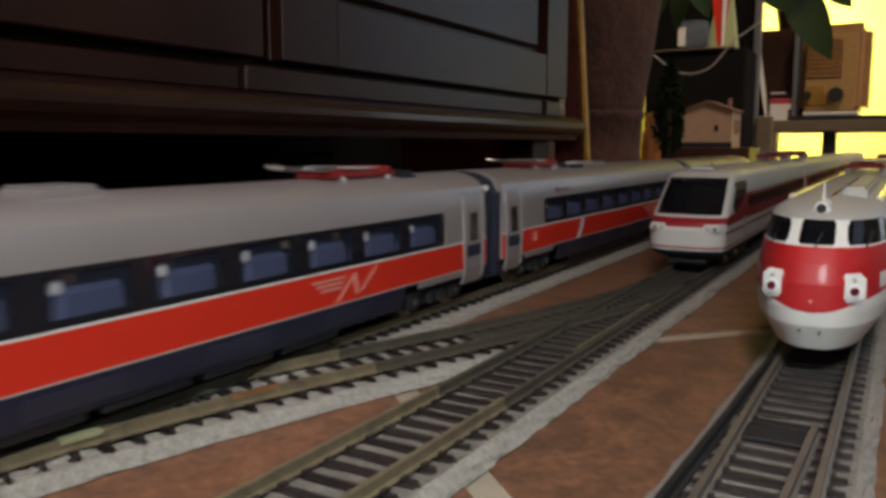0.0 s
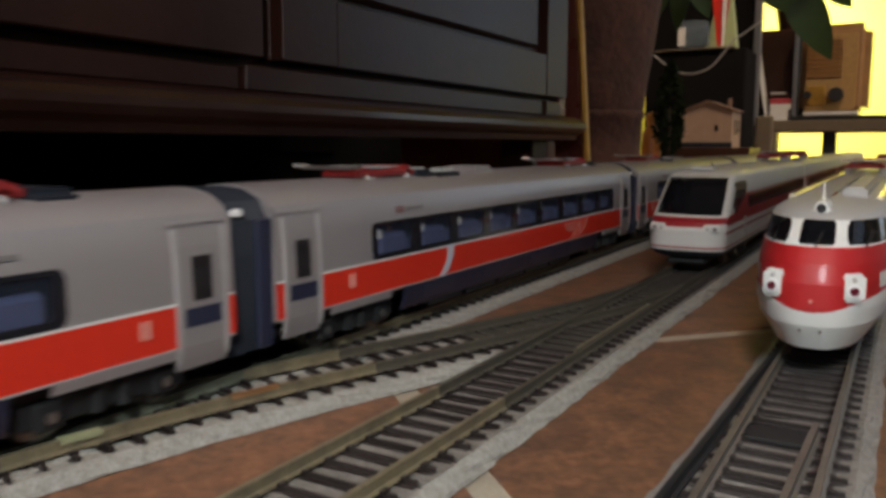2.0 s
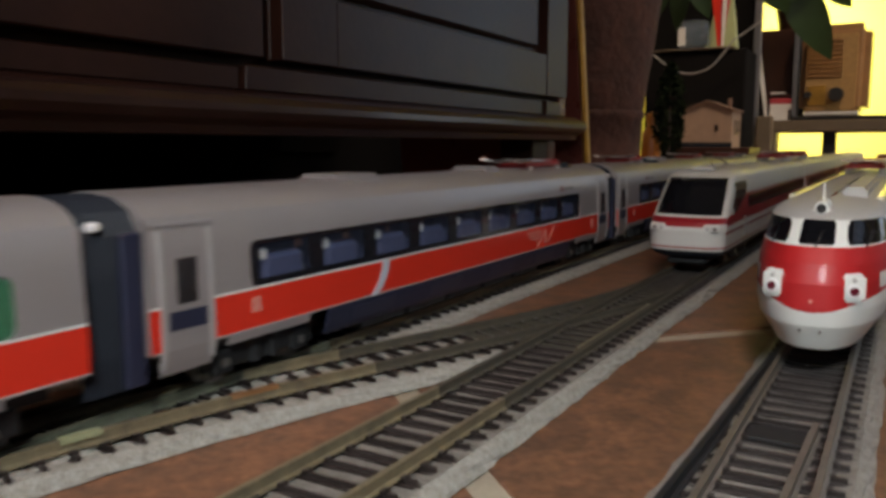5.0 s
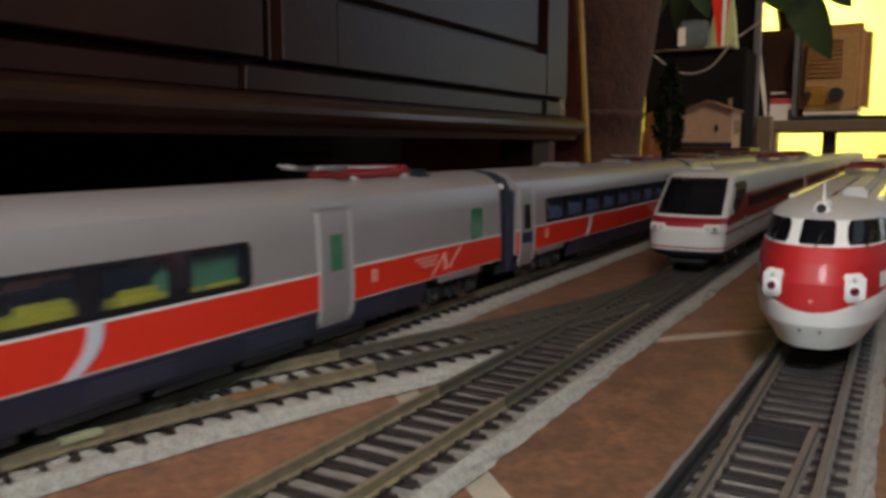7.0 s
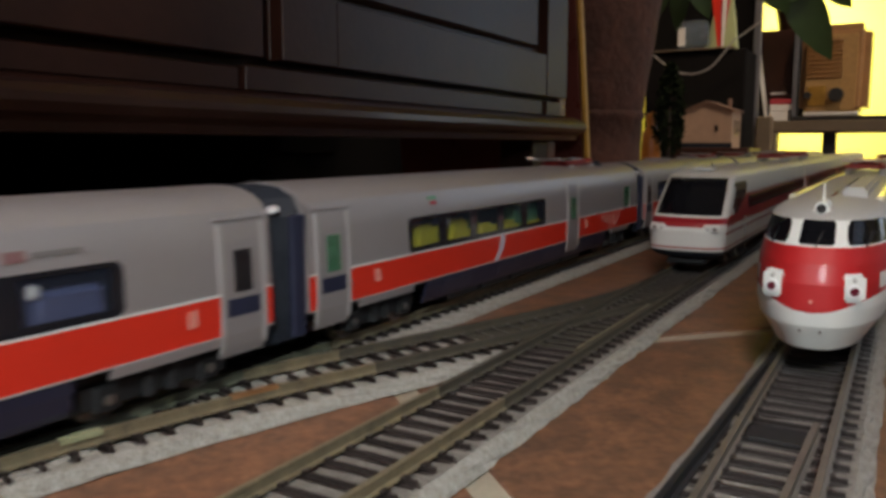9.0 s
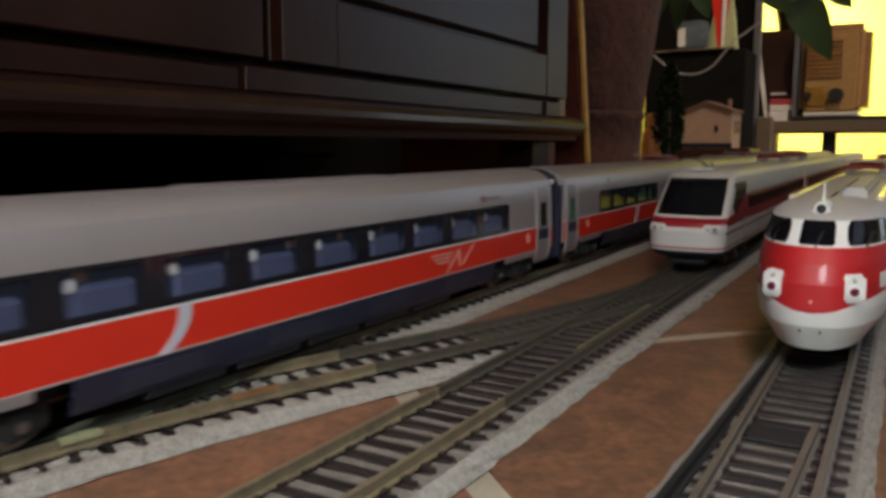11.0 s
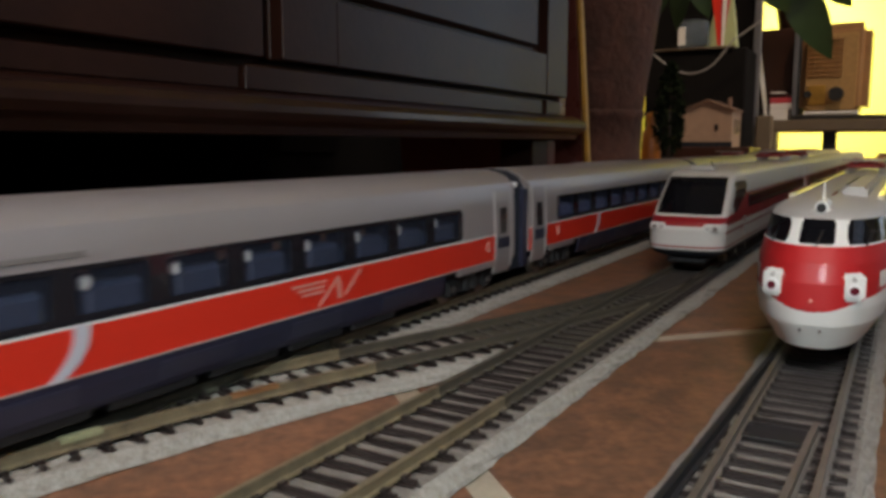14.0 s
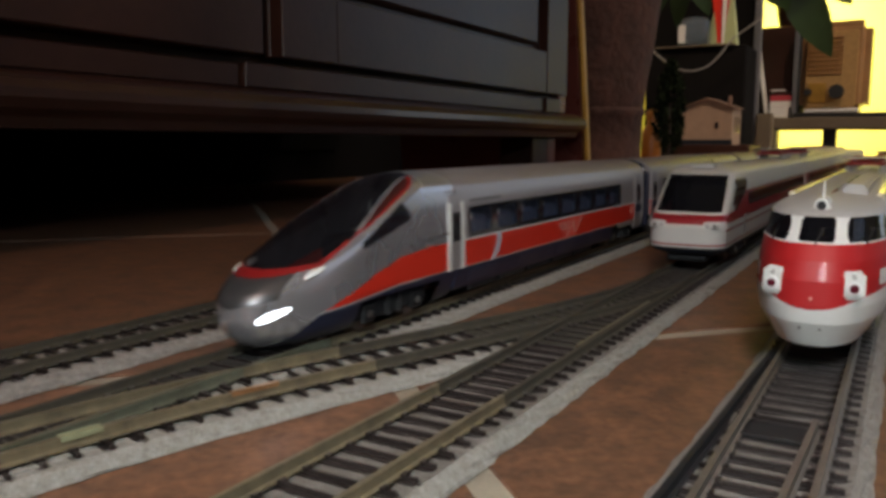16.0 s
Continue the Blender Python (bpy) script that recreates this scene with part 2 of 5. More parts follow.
def lerp(table, x):
    return float(np.interp(x, [t[0] for t in table], [t[1] for t in table]))


# ---- room ----
def room():
    x0, x1, y0, y1, h = ROOM
    t = 0.12
    slab = boxed("floor", (x0 - t, x1 + t, y0 - t, y1 + t, -0.10, -0.0004), GROUT)
    tagged(slab, "terracotta tiled floor with pale beige grout lines", "floor", kind="structure")
    tagged(boxed("ceiling", (x0 - t, x1 + t, y0 - t, y1 + t, h, h + 0.1), CEIL), "plain white painted ceiling", "ceiling", kind="structure")
    tagged(boxed("wall_west", (x0 - t, x0, y0, 2.45, 0, h), PLASTER), "cream plastered wall behind the dark cupboard", "wall", kind="structure")
    tagged(boxed("wall_west_corner", (x0 - t, x0, 2.45, y1, 0, h), YELLOW), "bright yellow painted wall in the far corner", "wall", kind="structure")
    bm = bmesh.new()
    box(bm, x0 - t, 0.9, y1, y1 + t, 0, h), box(bm, 1.9, x1 + t, y1, y1 + t, 0, h), box(bm, 0.9, 1.9, y1, y1 + t, 2.1, h), box(bm, 0.9, 1.9, y1, y1 + t, 0, 0.12)
    tagged(part("wall_north", bm, YELLOW), "bright yellow painted wall lit by an unseen lamp", "wall", kind="structure")
    bm = bmesh.new()
    box(bm, x1, x1 + t, y0, 0.9, 0, h), box(bm, x1, x1 + t, 2.2, y1, 0, h), box(bm, x1, x1 + t, 0.9, 2.2, 0, 0.85), box(bm, x1, x1 + t, 0.9, 2.2, 2.25, h)
    tagged(part("wall_east", bm, PLASTER), "cream plastered wall with a window opening", "wall", kind="structure")
    # Black board put in for the darkness below the cupboard.
    tagged(boxed("baseboard", (x0, x0 + 0.011, y0, 2.45, 0.0, 0.16), MATT), "black board standing in for shade along the wall's foot", "baseboard", kind="structure")
    bm = bmesh.new()
    box(bm, x0 - t, 0.1, y0 - t, y0, 0, h), box(bm, 1.4, x1 + t, y0 - t, y0, 0, h)
    box(bm, 0.1, 1.4, y0 - t, y0, 0, 0.85), box(bm, 0.1, 1.4, y0 - t, y0, 2.25, h)
    tagged(part("wall_south", bm, PLASTER), "cream plastered wall with a window opening", "wall", kind="structure")
    return slab


floor = room()


# ---- tracks ----
def straight(x, y0, y1, step=0.05):
    n = max(2, int((y1 - y0) / step) + 1)
    return [(x, y0 + (y1 - y0) * i / (n - 1)) for i in range(n)]


def crossover(y):
    u = min(1, max(0, (y - 0.043) / 0.282))
    return TRACK_B + (TRACK_C - TRACK_B) * (3 * u * u - 2 * u ** 3)


def branch(y):
    u = min(1, max(0, (0.27 - y) / 0.10))
    return TRACK_D - 0.0030 * (3 * u * u - 2 * u ** 3) - 0.03 * max(0, 0.17 - y)


def rail_section(o):
    w, f = 0.0006, 0.0011
    return [(o - f, BED_Z + 0.0003), (o + f, BED_Z + 0.0003), (o + f, BED_Z + 0.0007), (o + 0.0005, BED_Z + 0.0010), (o + 0.0005, RAIL_Z - 0.0008),
            (o + w, RAIL_Z - 0.0006), (o + w, RAIL_Z), (o - w, RAIL_Z), (o - w, RAIL_Z - 0.0006), (o - 0.0005, RAIL_Z - 0.0008), (o - 0.0005, BED_Z + 0.0010), (o - f, BED_Z + 0.0007)]


def sleeper_mesh(name, half):
    bm = bmesh.new()
    box(bm, -half, half, -0.00125, 0.00125, BED_Z - 0.0024, BED_Z + 0.0005, 0.0009, 2)
    for o in (-0.00825, 0.00825):
        for s in (-1, 1):
            box(bm, o + s * 0.0015 - 0.0005, o + s * 0.0015 + 0.0005, -0.0008, 0.0008, BED_Z + 0.0002, BED_Z + 0.0009)
    me = bpy.data.meshes.new(name)
    bm.to_mesh(me)
    bm.free()
    me.materials.append(SLEEPER)
    return me


SLEEPER_MESH = sleeper_mesh("sleeper", 0.0130)
PITCH = 0.00633
later = []


def track(name, label, path, lo, hi, keep=None, sink=0.0, near=0.95, bed=None, shift=0.0, rails=None, dull=9.0, inner=False):
    """path: list of plan points. keep(y): where the bed and sleepers of this track lie free."""
    base = thing(name, label, "model track", group="model railway tracks")
    free = [(p[0] + shift, p[1]) for p in path if keep is None or keep(p[1])]
    rng = random.Random(len(name))
    pts = []
    for a, b in zip(free[:-1], free[1:]):
        n = max(1, int((b[1] - a[1]) / 0.004))
        pts += [(a[0] + (b[0] - a[0]) * i / n, a[1] + (b[1] - a[1]) * i / n) for i in range(n)]
    pts.append(free[-1])
    vs, fs = [], []
    prof = [(-0.0161, 0.0003), (-0.0156, 0.0011), (-0.0149, 0.0020), (-0.0141, BED_Z - 0.0009), (-0.0133, BED_Z - 0.0004), (-0.010, BED_Z - 0.0006), (-0.006, BED_Z - 0.0007), (0, BED_Z - 0.0007)]
    prof = prof + [(-o, z) for o, z in prof[-2::-1]]
    m = len(prof)
    for i, p in enumerate(pts):
        a, b = pts[max(0, i - 1)], pts[min(len(pts) - 1, i + 1)]
        d = Vector((b[0] - a[0], b[1] - a[1])).normalized()
        for o, z in prof:
            j = rng.uniform(-0.0004, 0.0004) if z > 0.001 else rng.uniform(-0.0005, 0.0005)
            vs.append((p[0] + d.y * (o + j), p[1] - d.x * (o + j), max(0.0003, z - sink + (j * 0.6 if 0.001 < z else 0))))
    for i in range(len(pts) - 1):
        for k in range(m - 1):
            fs.append((i * m + k, i * m + k + 1, (i + 1) * m + k + 1, (i + 1) * m + k))
    mid = [f for f in fs if inner and 4 <= f[0] % m <= m - 6]
    mesh_ob("ballast_bed", vs, [f for f in fs if f not in set(mid)], bed or BALLAST, base, "grey moulded ballast bed")
    if mid:
        mesh_ob("inner_ballast", vs, mid, INNERBED, base, "darker ballast between the rails")
    for o in (-0.00825, 0.00825):
        run = [p for p in path if p[1] < 0.172] if name == "model_turnout" and o > 0 else path
        mat = rails[o > 0] if rails else RAIL
        runs = [(run, mat)]
        # Past this y the rail goes on in the darker rail colour.
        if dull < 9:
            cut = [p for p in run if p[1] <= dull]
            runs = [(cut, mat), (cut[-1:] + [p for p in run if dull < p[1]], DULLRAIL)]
        for r, mt in runs:
            if len(r) > 1:
                sweep("rail", r, rail_section(o), mt, base, "tarnished model rail")
    if name != "model_turnout":
        later.append((base, [(p[0] + shift, p[1]) for p in path], lo, hi, keep, sink, near))
    return base


def lay_sleepers():
    for base, path, lo, hi, keep, sink, near in later:
        ys = [p[1] for p in path]
        xs = [p[0] for p in path]
        far, y, first = [], lo, None
        while y < hi:
            if keep is None or keep(y):
                x = float(np.interp(y, ys, xs))
                sl = (float(np.interp(y + 0.004, ys, xs)) - float(np.interp(y - 0.004, ys, xs))) / 0.008
                m = Matrix.Translation((x, y, -sink)) @ Matrix.Rotation(-math.atan(sl), 4, "Z")
                if y < near:
                    ob = new("sleeper", SLEEPER_MESH)
                    ob.parent = base
                    ob.matrix_basis = m
                else:
                    far.append(m)
            y += PITCH
        if far:
            me = SLEEPER_MESH
            src = [v.co for v in me.vertices]
            pol = [tuple(p.vertices) for p in me.polygons]
            vs, fs = [], []
            for m in far:
                b = len(vs)
                vs += [m @ c for c in src]
                fs += [tuple(b + i for i in p) for p in pol]
            me2 = bpy.data.meshes.new("far_sleepers")
            me2.from_pydata([tuple(v) for v in vs], [], fs)
            me2.materials.append(SLEEPER)
            ob = new("far_sleepers", me2)
            ob.parent = base
            tagged(ob, kind="stuff")


END_Y = 2.60
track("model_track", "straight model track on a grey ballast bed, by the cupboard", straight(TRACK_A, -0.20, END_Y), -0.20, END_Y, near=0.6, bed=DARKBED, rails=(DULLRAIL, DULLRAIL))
track("model_track", "straight model track carrying the silver and red train", straight(TRACK_B, 0.172, END_Y), 0.176, END_Y, near=0.7)
track("model_turnout_track", "dark turnout base under the end of the silver train", straight(TRACK_B, -0.25, 0.1715), -0.25, 0.170, rails=(DULLRAIL, LITRAIL))
NEARBASE = boxed("turnout_base", (TRACK_B - 0.0158, TRACK_B + 0.0088, -0.25, 0.1715, BED_Z - 0.0016, BED_Z + 0.0001), BLACKBED, None, "", 0.0003)
tagged(NEARBASE, "black turnout base plate between dull model rails", "turnout base")
track("model_crossover", "curved crossover track between two parallel model tracks",
      [(crossover(y), y) for y in np.linspace(0.043, 0.325, 58)], 0.045, 0.325,
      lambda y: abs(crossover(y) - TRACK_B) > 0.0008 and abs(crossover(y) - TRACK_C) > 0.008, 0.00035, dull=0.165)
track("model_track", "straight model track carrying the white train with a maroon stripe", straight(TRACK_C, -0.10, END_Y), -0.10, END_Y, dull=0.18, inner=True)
track("model_track", "straight model track carrying the rounded crimson and white train", straight(TRACK_D, 0.02, END_Y), 0.02, END_Y, bed=DARKBED, rails=(BROWNRAIL, BROWNRAIL), inner=True)
track("model_turnout", "branch track of a model turnout curving away from the straight",
      [(branch(y), y) for y in np.linspace(0.020, 0.27, 50)], 0.02, 0.27,
      lambda y: y < 0.20, 0.00035, bed=DARKBED, shift=0.0022, rails=(BLACK, BROWNRAIL), inner=True)
# dark base plate where crossover and straight track merge
ys = np.linspace(0.205, 0.43, 44)
vs = [(x, y, z) for y in ys for x, z in ((min(crossover(y), TRACK_C) - 0.0135, BED_Z - 0.0009), (min(crossover(y), TRACK_C) - 0.0128, BED_Z - 0.0001),
                                         (TRACK_C + 0.0074, BED_Z - 0.0001), (TRACK_C + 0.0080, BED_Z - 0.0009))]
fs = [(i * 4 + k, i * 4 + k + 1, i * 4 + k + 5, i * 4 + k + 4) for i in range(len(ys) - 1) for k in range(3)]
BASE = mesh_ob("turnout_base", vs, fs, TURNBED)
tagged(BASE, "dark olive base plate under a model turnout", "turnout base")
# check rails and frogs of the turnouts
for x, ya, yb in ((TRACK_C + 0.0064, 0.20, 0.27), (TRACK_B + 0.0064, 0.06, 0.13)):
    cr = sweep("check_rail", straight(x, ya, yb), [(-0.0004, BED_Z), (0.0004, BED_Z), (0.0004, RAIL_Z - 0.0003), (-0.0004, RAIL_Z - 0.0003)], RAIL)
    tagged(cr, "short brass check rail beside a turnout", "check rail", "turnout check rails")


PLATE = boxed("frog_plate", (TRACK_D - 0.0075, TRACK_D + 0.0055, 0.158, 0.167, BED_Z + 0.0003, BED_Z + 0.0009), BLACK, None, "", 0.0002)
tagged(PLATE, "black plastic frog plate between the turnout rails", "frog plate")
# Metal piece added so that a glint shows beside the turnout rail.
STUD = boxed("rail_joiner", (TRACK_D - 0.0100, TRACK_D - 0.0092, 0.160, 0.166, BED_Z + 0.0004, RAIL_Z - 0.0006), METAL, None, "", 0.0003)
tagged(STUD, "small bright metal piece added for a glint on the turnout", "rail joiner")


def rail_clip(name, y0, y1, mat, label, low):
    """A short strip lying against the near rail of the crossover."""
    pts = [(crossover(y), y) for y in np.linspace(y0, y1, 6)]
    o, z = 0.00825, RAIL_Z
    ob = sweep(name, pts, [(o - low, z - 0.0008), (o + low, z - 0.0008), (o + low, z + 0.0002), (o - low, z + 0.0002)], mat)
    tagged(ob, label, "rail joiner", "turnout rail joiners")


rail_clip("rail_joiner", 0.0875, 0.0955, PALEGREEN, "pale green rail joiner on the crossover rail", 0.0011)
rail_clip("rail_joiner", 0.1235, 0.1350, COPPER, "bright copper strip on the crossover rail", 0.0007)


# ---- cross-section of the silver train ----
SIDE = [(0.0100, 0.0138), (0.0125, 0.0150), (0.0160, 0.0159), (0.0187, 0.0163), (0.0290, 0.0163), (0.0350, 0.01615), (0.0400, 0.0159), (0.0437, 0.0154), (0.0466, 0.0146)]
ROOF = [(0.0146, 0.0466), (0.0134, 0.0481), (0.0112, 0.0496), (0.0082, 0.0507), (0.0045, 0.0514), (0.0, 0.0516)]


def half(z):
    return lerp(SIDE, z)


def levels(z0, z1):
    return [z0] + [z for z, _ in SIDE if z0 + 1e-5 < z < z1 - 1e-5] + [z1]


def strip(bm, u0, u1, z0, z1, side, out=0.0, thick=0.0005, slant=0.0):
    """A curved panel of the car's flank from u0 to u1 and z0 to z1."""
    zs = levels(z0, z1)
    rows = []
    for z in zs:
        f = (z - z0) / (z1 - z0) * slant
        rows.append([bm.verts.new((side * (half(z) + o), u + f, z)) for o in (out, out - thick) for u in (u0, u1)])
    for a, b in zip(rows[:-1], rows[1:]):
        bm.faces.new((a[0], a[1], b[1], b[0])), bm.faces.new((a[2], b[2], b[3], a[3]))
        bm.faces.new((a[0], b[0], b[2], a[2])), bm.faces.new((a[1], a[3], b[3], b[1]))
    a, b = rows[0], rows[-1]
    bm.faces.new((a[0], a[2], a[3], a[1])), bm.faces.new((b[0], b[1], b[3], b[2]))
    return bm


def panel(name, parent, mat, u0, u1, z0, z1, side, out=0.0, thick=0.0005, slant=0.0, label=""):
    return part(name, strip(bmesh.new(), u0, u1, z0, z1, side, out, thick, slant), mat, parent, label)


def roof_shell(bm, u0, u1):
    pts = [(x, z) for x, z in ROOF] + [(-x, z) for x, z in ROOF[-2::-1]]
    pts += [(-0.0138, 0.0460), (0.0138, 0.0460)]
    a = [bm.verts.new((x, u0, z)) for x, z in pts]
    b = [bm.verts.new((x, u1, z)) for x, z in pts]
    n = len(pts)
    for i in range(n):
        j = (i + 1) % n
        bm.faces.new((a[i], a[j], b[j], b[i]))
    bm.faces.new(a), bm.faces.new(b[::-1])


WHEELS = []


def bogie(parent, u, wheels=True):
    bm = bmesh.new()
    for s in (-1, 1):
        box(bm, s * 0.0118 - 0.0012, s * 0.0118 + 0.0012, u - 0.0190, u + 0.0190, 0.0100, 0.0155, 0.0006)
        for d in (-0.0130, 0.0130):
            box(bm, s * 0.0126 - 0.0012, s * 0.0126 + 0.0012, u + d - 0.0030, u + d + 0.0030, 0.0092, 0.0150, 0.0006)
        cyl(bm, (s * 0.0128, u - 0.003, 0.0165), (s * 0.0128, u - 0.003, 0.0100), 0.0016, seg=10)
        cyl(bm, (s * 0.0128, u + 0.003, 0.0165), (s * 0.0128, u + 0.003, 0.0100), 0.0016, seg=10)
    box(bm, -0.0108, 0.0108, u - 0.0040, u + 0.0040, 0.0125, 0.0150)
    b = part("bogie", bm, BLACK, parent, "black sprung bogie")
    for s in (-1, 1):
        for d in (-0.0130, 0.0130):
            part("axle_cap", cyl(bmesh.new(), (s * 0.0132, u + d, 0.0118), (s * 0.0142, u + d, 0.0118), 0.0011, seg=10), METAL, b, "bright axle cap")
    for d in (-0.0130, 0.0130):
        bm = bmesh.new()
        cyl(bm, (-0.0090, 0, 0), (0.0090, 0, 0), 0.0010, seg=8)
        for s in (-1, 1):
            cyl(bm, (s * 0.0071, 0, 0), (s * 0.0076, 0, 0), 0.0060, seg=20)
            cyl(bm, (s * 0.0076, 0, 0), (s * 0.0100, 0, 0), 0.0054, seg=20)
            for k in range(4):
                a = k * math.pi / 2
                box(bm, s * 0.0101 - 0.0002, s * 0.0101 + 0.0002, -0.0006, 0.0006, 0.0012, 0.0044, m=Matrix.Rotation(a, 4, "X"))
        w = part("wheelset", bm, METAL, b, "metal wheelset")
        w.matrix_basis = pose(0, u + d, RAIL_Z + 0.0054)
        if wheels:
            WHEELS.append(w)
    return b


def pantograph(parent, u0, u1, flip=1, blocks=0):
    """Folded pantograph from u0 to u1: red frame on insulators, pale arms, a grey well beyond its hinge and, on some, a row of insulator blocks."""
    hinge, tip = (u1, u0) if flip > 0 else (u0, u1)
    bm = bmesh.new()
    for s in (-1, 1):
        box(bm, s * 0.0058 - 0.0008, s * 0.0058 + 0.0010, u0, u1, 0.0516, 0.0535, 0.0004)
    n = 4
    for i in range(n):
        y = u0 + (u1 - u0) * i / (n - 1)
        box(bm, -0.0064, 0.0064, y - 0.0008, y + 0.0012, 0.0516, 0.0533, 0.0003)
    for s in (-1, 1):
        cyl(bm, (s * 0.0050, hinge, 0.0532), (s * 0.0016, (u0 + u1) / 2, 0.0541), 0.0009, seg=8)
        cyl(bm, (s * 0.0016, (u0 + u1) / 2, 0.0541), (s * 0.0046, tip, 0.0536), 0.0007, seg=8)
    p = part("pantograph", bm, PANTO, parent, "folded red pantograph")
    for s in (-1, 1):
        part("arm", cyl(bmesh.new(), (s * 0.0036, hinge - flip * 0.004, 0.0540), (s * 0.0022, tip - flip * 0.001, 0.0546), 0.00055, seg=8), EDGE, p, "pale grey folded arm")
    part("hinge_drum", cyl(bmesh.new(), (-0.0068, hinge - flip * 0.003, 0.0534), (0.0068, hinge - flip * 0.003, 0.0534), 0.0014, seg=12), PANTO, p, "dull red hinge drum", True)
    for y in (u0 + 0.004, u1 - 0.004):
        for s in (-1, 1):
            bm = bmesh.new()
            for k in range(3):
                cyl(bm, (s * 0.0072, y, 0.0490 + k * 0.0010), (s * 0.0072, y, 0.0496 + k * 0.0010), 0.0016, seg=10)
            cyl(bm, (s * 0.0072, y, 0.0490), (s * 0.0072, y, 0.0522), 0.0008, seg=8)
            part("insulator", bm, EDGE, p, "grey ribbed insulator")
    bm = bmesh.new()
    for d in (0.0, 0.0035):
        y = tip - flip * (0.003 + d)
        cyl(bm, (-0.0085, y, 0.0545), (0.0085, y, 0.0545), 0.0005, seg=8)
        for s in (-1, 1):
            cyl(bm, (s * 0.0085, y, 0.0545), (s * 0.0112, y - flip * 0.001, 0.0552), 0.0005, seg=8)
    part("contact_strip", bm, METAL, p, "bare metal contact strips")
    for s in (-1, 1) if not blocks else ():
        part("horn", cyl(bmesh.new(), (s * 0.0046, tip, 0.0538), (s * 0.0060, tip - flip * 0.011, 0.0548), 0.0005, seg=8), EDGE, p, "pale bent horn")
    a, b = sorted((hinge + flip * 0.0008, hinge + flip * 0.0120))
    part("roof_well", box(bmesh.new(), -0.0080, 0.0080, a, b, 0.0490, 0.0531, 0.0016, 3), BELLOWS, p, "dark grey rounded roof well", True)
    if blocks:
        lo = b if flip > 0 else a - 0.0220
        part("equipment_plate", box(bmesh.new(), -0.0090, 0.0090, lo, lo + 0.0155, 0.0495, 0.0520, 0.0005), BLACK, p, "black equipment plate")
        for k in range(blocks):
            y = lo + 0.0030 + k * 0.0048
            for s in (-1, 1):
                part("insulator_block", box(bmesh.new(), s * 0.0060 - 0.0016, s * 0.0060 + 0.0016, y - 0.0012, y + 0.0012, 0.0520, 0.0534, 0.0005, 2), GREY_ROOF, p, "pale insulator block")


def roof_box(parent, u0, u1, w, h, mat=None, name="roof_fairing", label="rounded grey roof fairing"):
    bm = box(bmesh.new(), -w, w, u0, u1, 0.0490, 0.0512 + h, 0.0009, 2)
    top = max(v.co.z for v in bm.verts)
    for v in bm.verts:
        if v.co.z > top - 0.0010:
            v.co.y += 0.0030 if v.co.y < (u0 + u1) / 2 else -0.0030
    part(name, bm, mat or SILVER, parent, label)


def door(parent, u, side, width=0.0133, plain=False, tint=None, kick=True):
    a, b = u - width / 2, u + width / 2
    d = panel("door", parent, SILVER, a, b, 0.0188 if plain else 0.0136, 0.0440, side, 0.00022, 0.0008, label="grey sliding door with a tall window")
    z0, z1, wd = (0.0282, 0.0378, 0.0054)
    panel("door_window", d, tint or DARKGLASS, u - wd / 2, u + wd / 2, z0, z1, side, 0.00035, 0.0004)
    if kick and not plain:
        panel("kick_panel", d, BLUE, a + 0.0016, b - 0.0016, 0.0228, 0.0268, side, 0.00035, 0.0004, label="dark blue panel")
    for e in (a, b):
        panel("door_post", d, WHITE if plain else EDGE, e - (0.0010 if plain else 0.0006), e + (0.0010 if plain else 0.0006), 0.0185 if plain else 0.0150, 0.0412 if plain else 0.0438, side, 0.0004, 0.0006, label="pale door edge")
    panel("gutter", d, SILVER, a - 0.0015, b + 0.0015, 0.0446, 0.0452, side, 0.0006, 0.0006)
    return d


def streak_mark(parent, u, side):
    """Pale streaks of the livery, drawn as plain slanted bars, each a part."""
    bars = [(u - 0.017 + k * 0.0018, u - 0.0035 - k * 0.0008, 0.0256 - k * 0.0013, 0.0262 - k * 0.0013, 0.0) for k in range(3)]
    bars += [(u - 0.0075, u - 0.0064, 0.0196, 0.0264, 0.0085), (u + 0.0012, u + 0.0026, 0.0205, 0.0264, -0.0008), (u + 0.0035, u + 0.0046, 0.0210, 0.0272, 0.0075)]
    for u0, u1, z0, z1, slant in bars:
        panel("streak_mark", parent, PALE, u0, u1, z0, z1, side, 0.00035, 0.0002, slant, "pale streak of an emblem")


def swoosh(parent, u, side):
    bm = bmesh.new()
    n, lo, hi = 12, 0.0187, 0.0283
    f = lambda z: 0.0060 * (1 - (1 - min(1.0, (z - lo) / (hi - lo) * 1.10)) ** 2.2) + 0.0004
    for k in range(n):
        z0, z1 = lo + (hi - lo) * k / n, lo + (hi - lo) * (k + 1) / n
        strip(bm, u + f(z0), u + f(z0) + 0.0034, z0, z1, side, 0.00035, 0.0002, f(z1) - f(z0))
    bmesh.ops.remove_doubles(bm, verts=bm.verts, dist=1e-6)
    part("swoosh", bm, SWOOSH, parent, "pale grey swoosh dividing the red stripe")


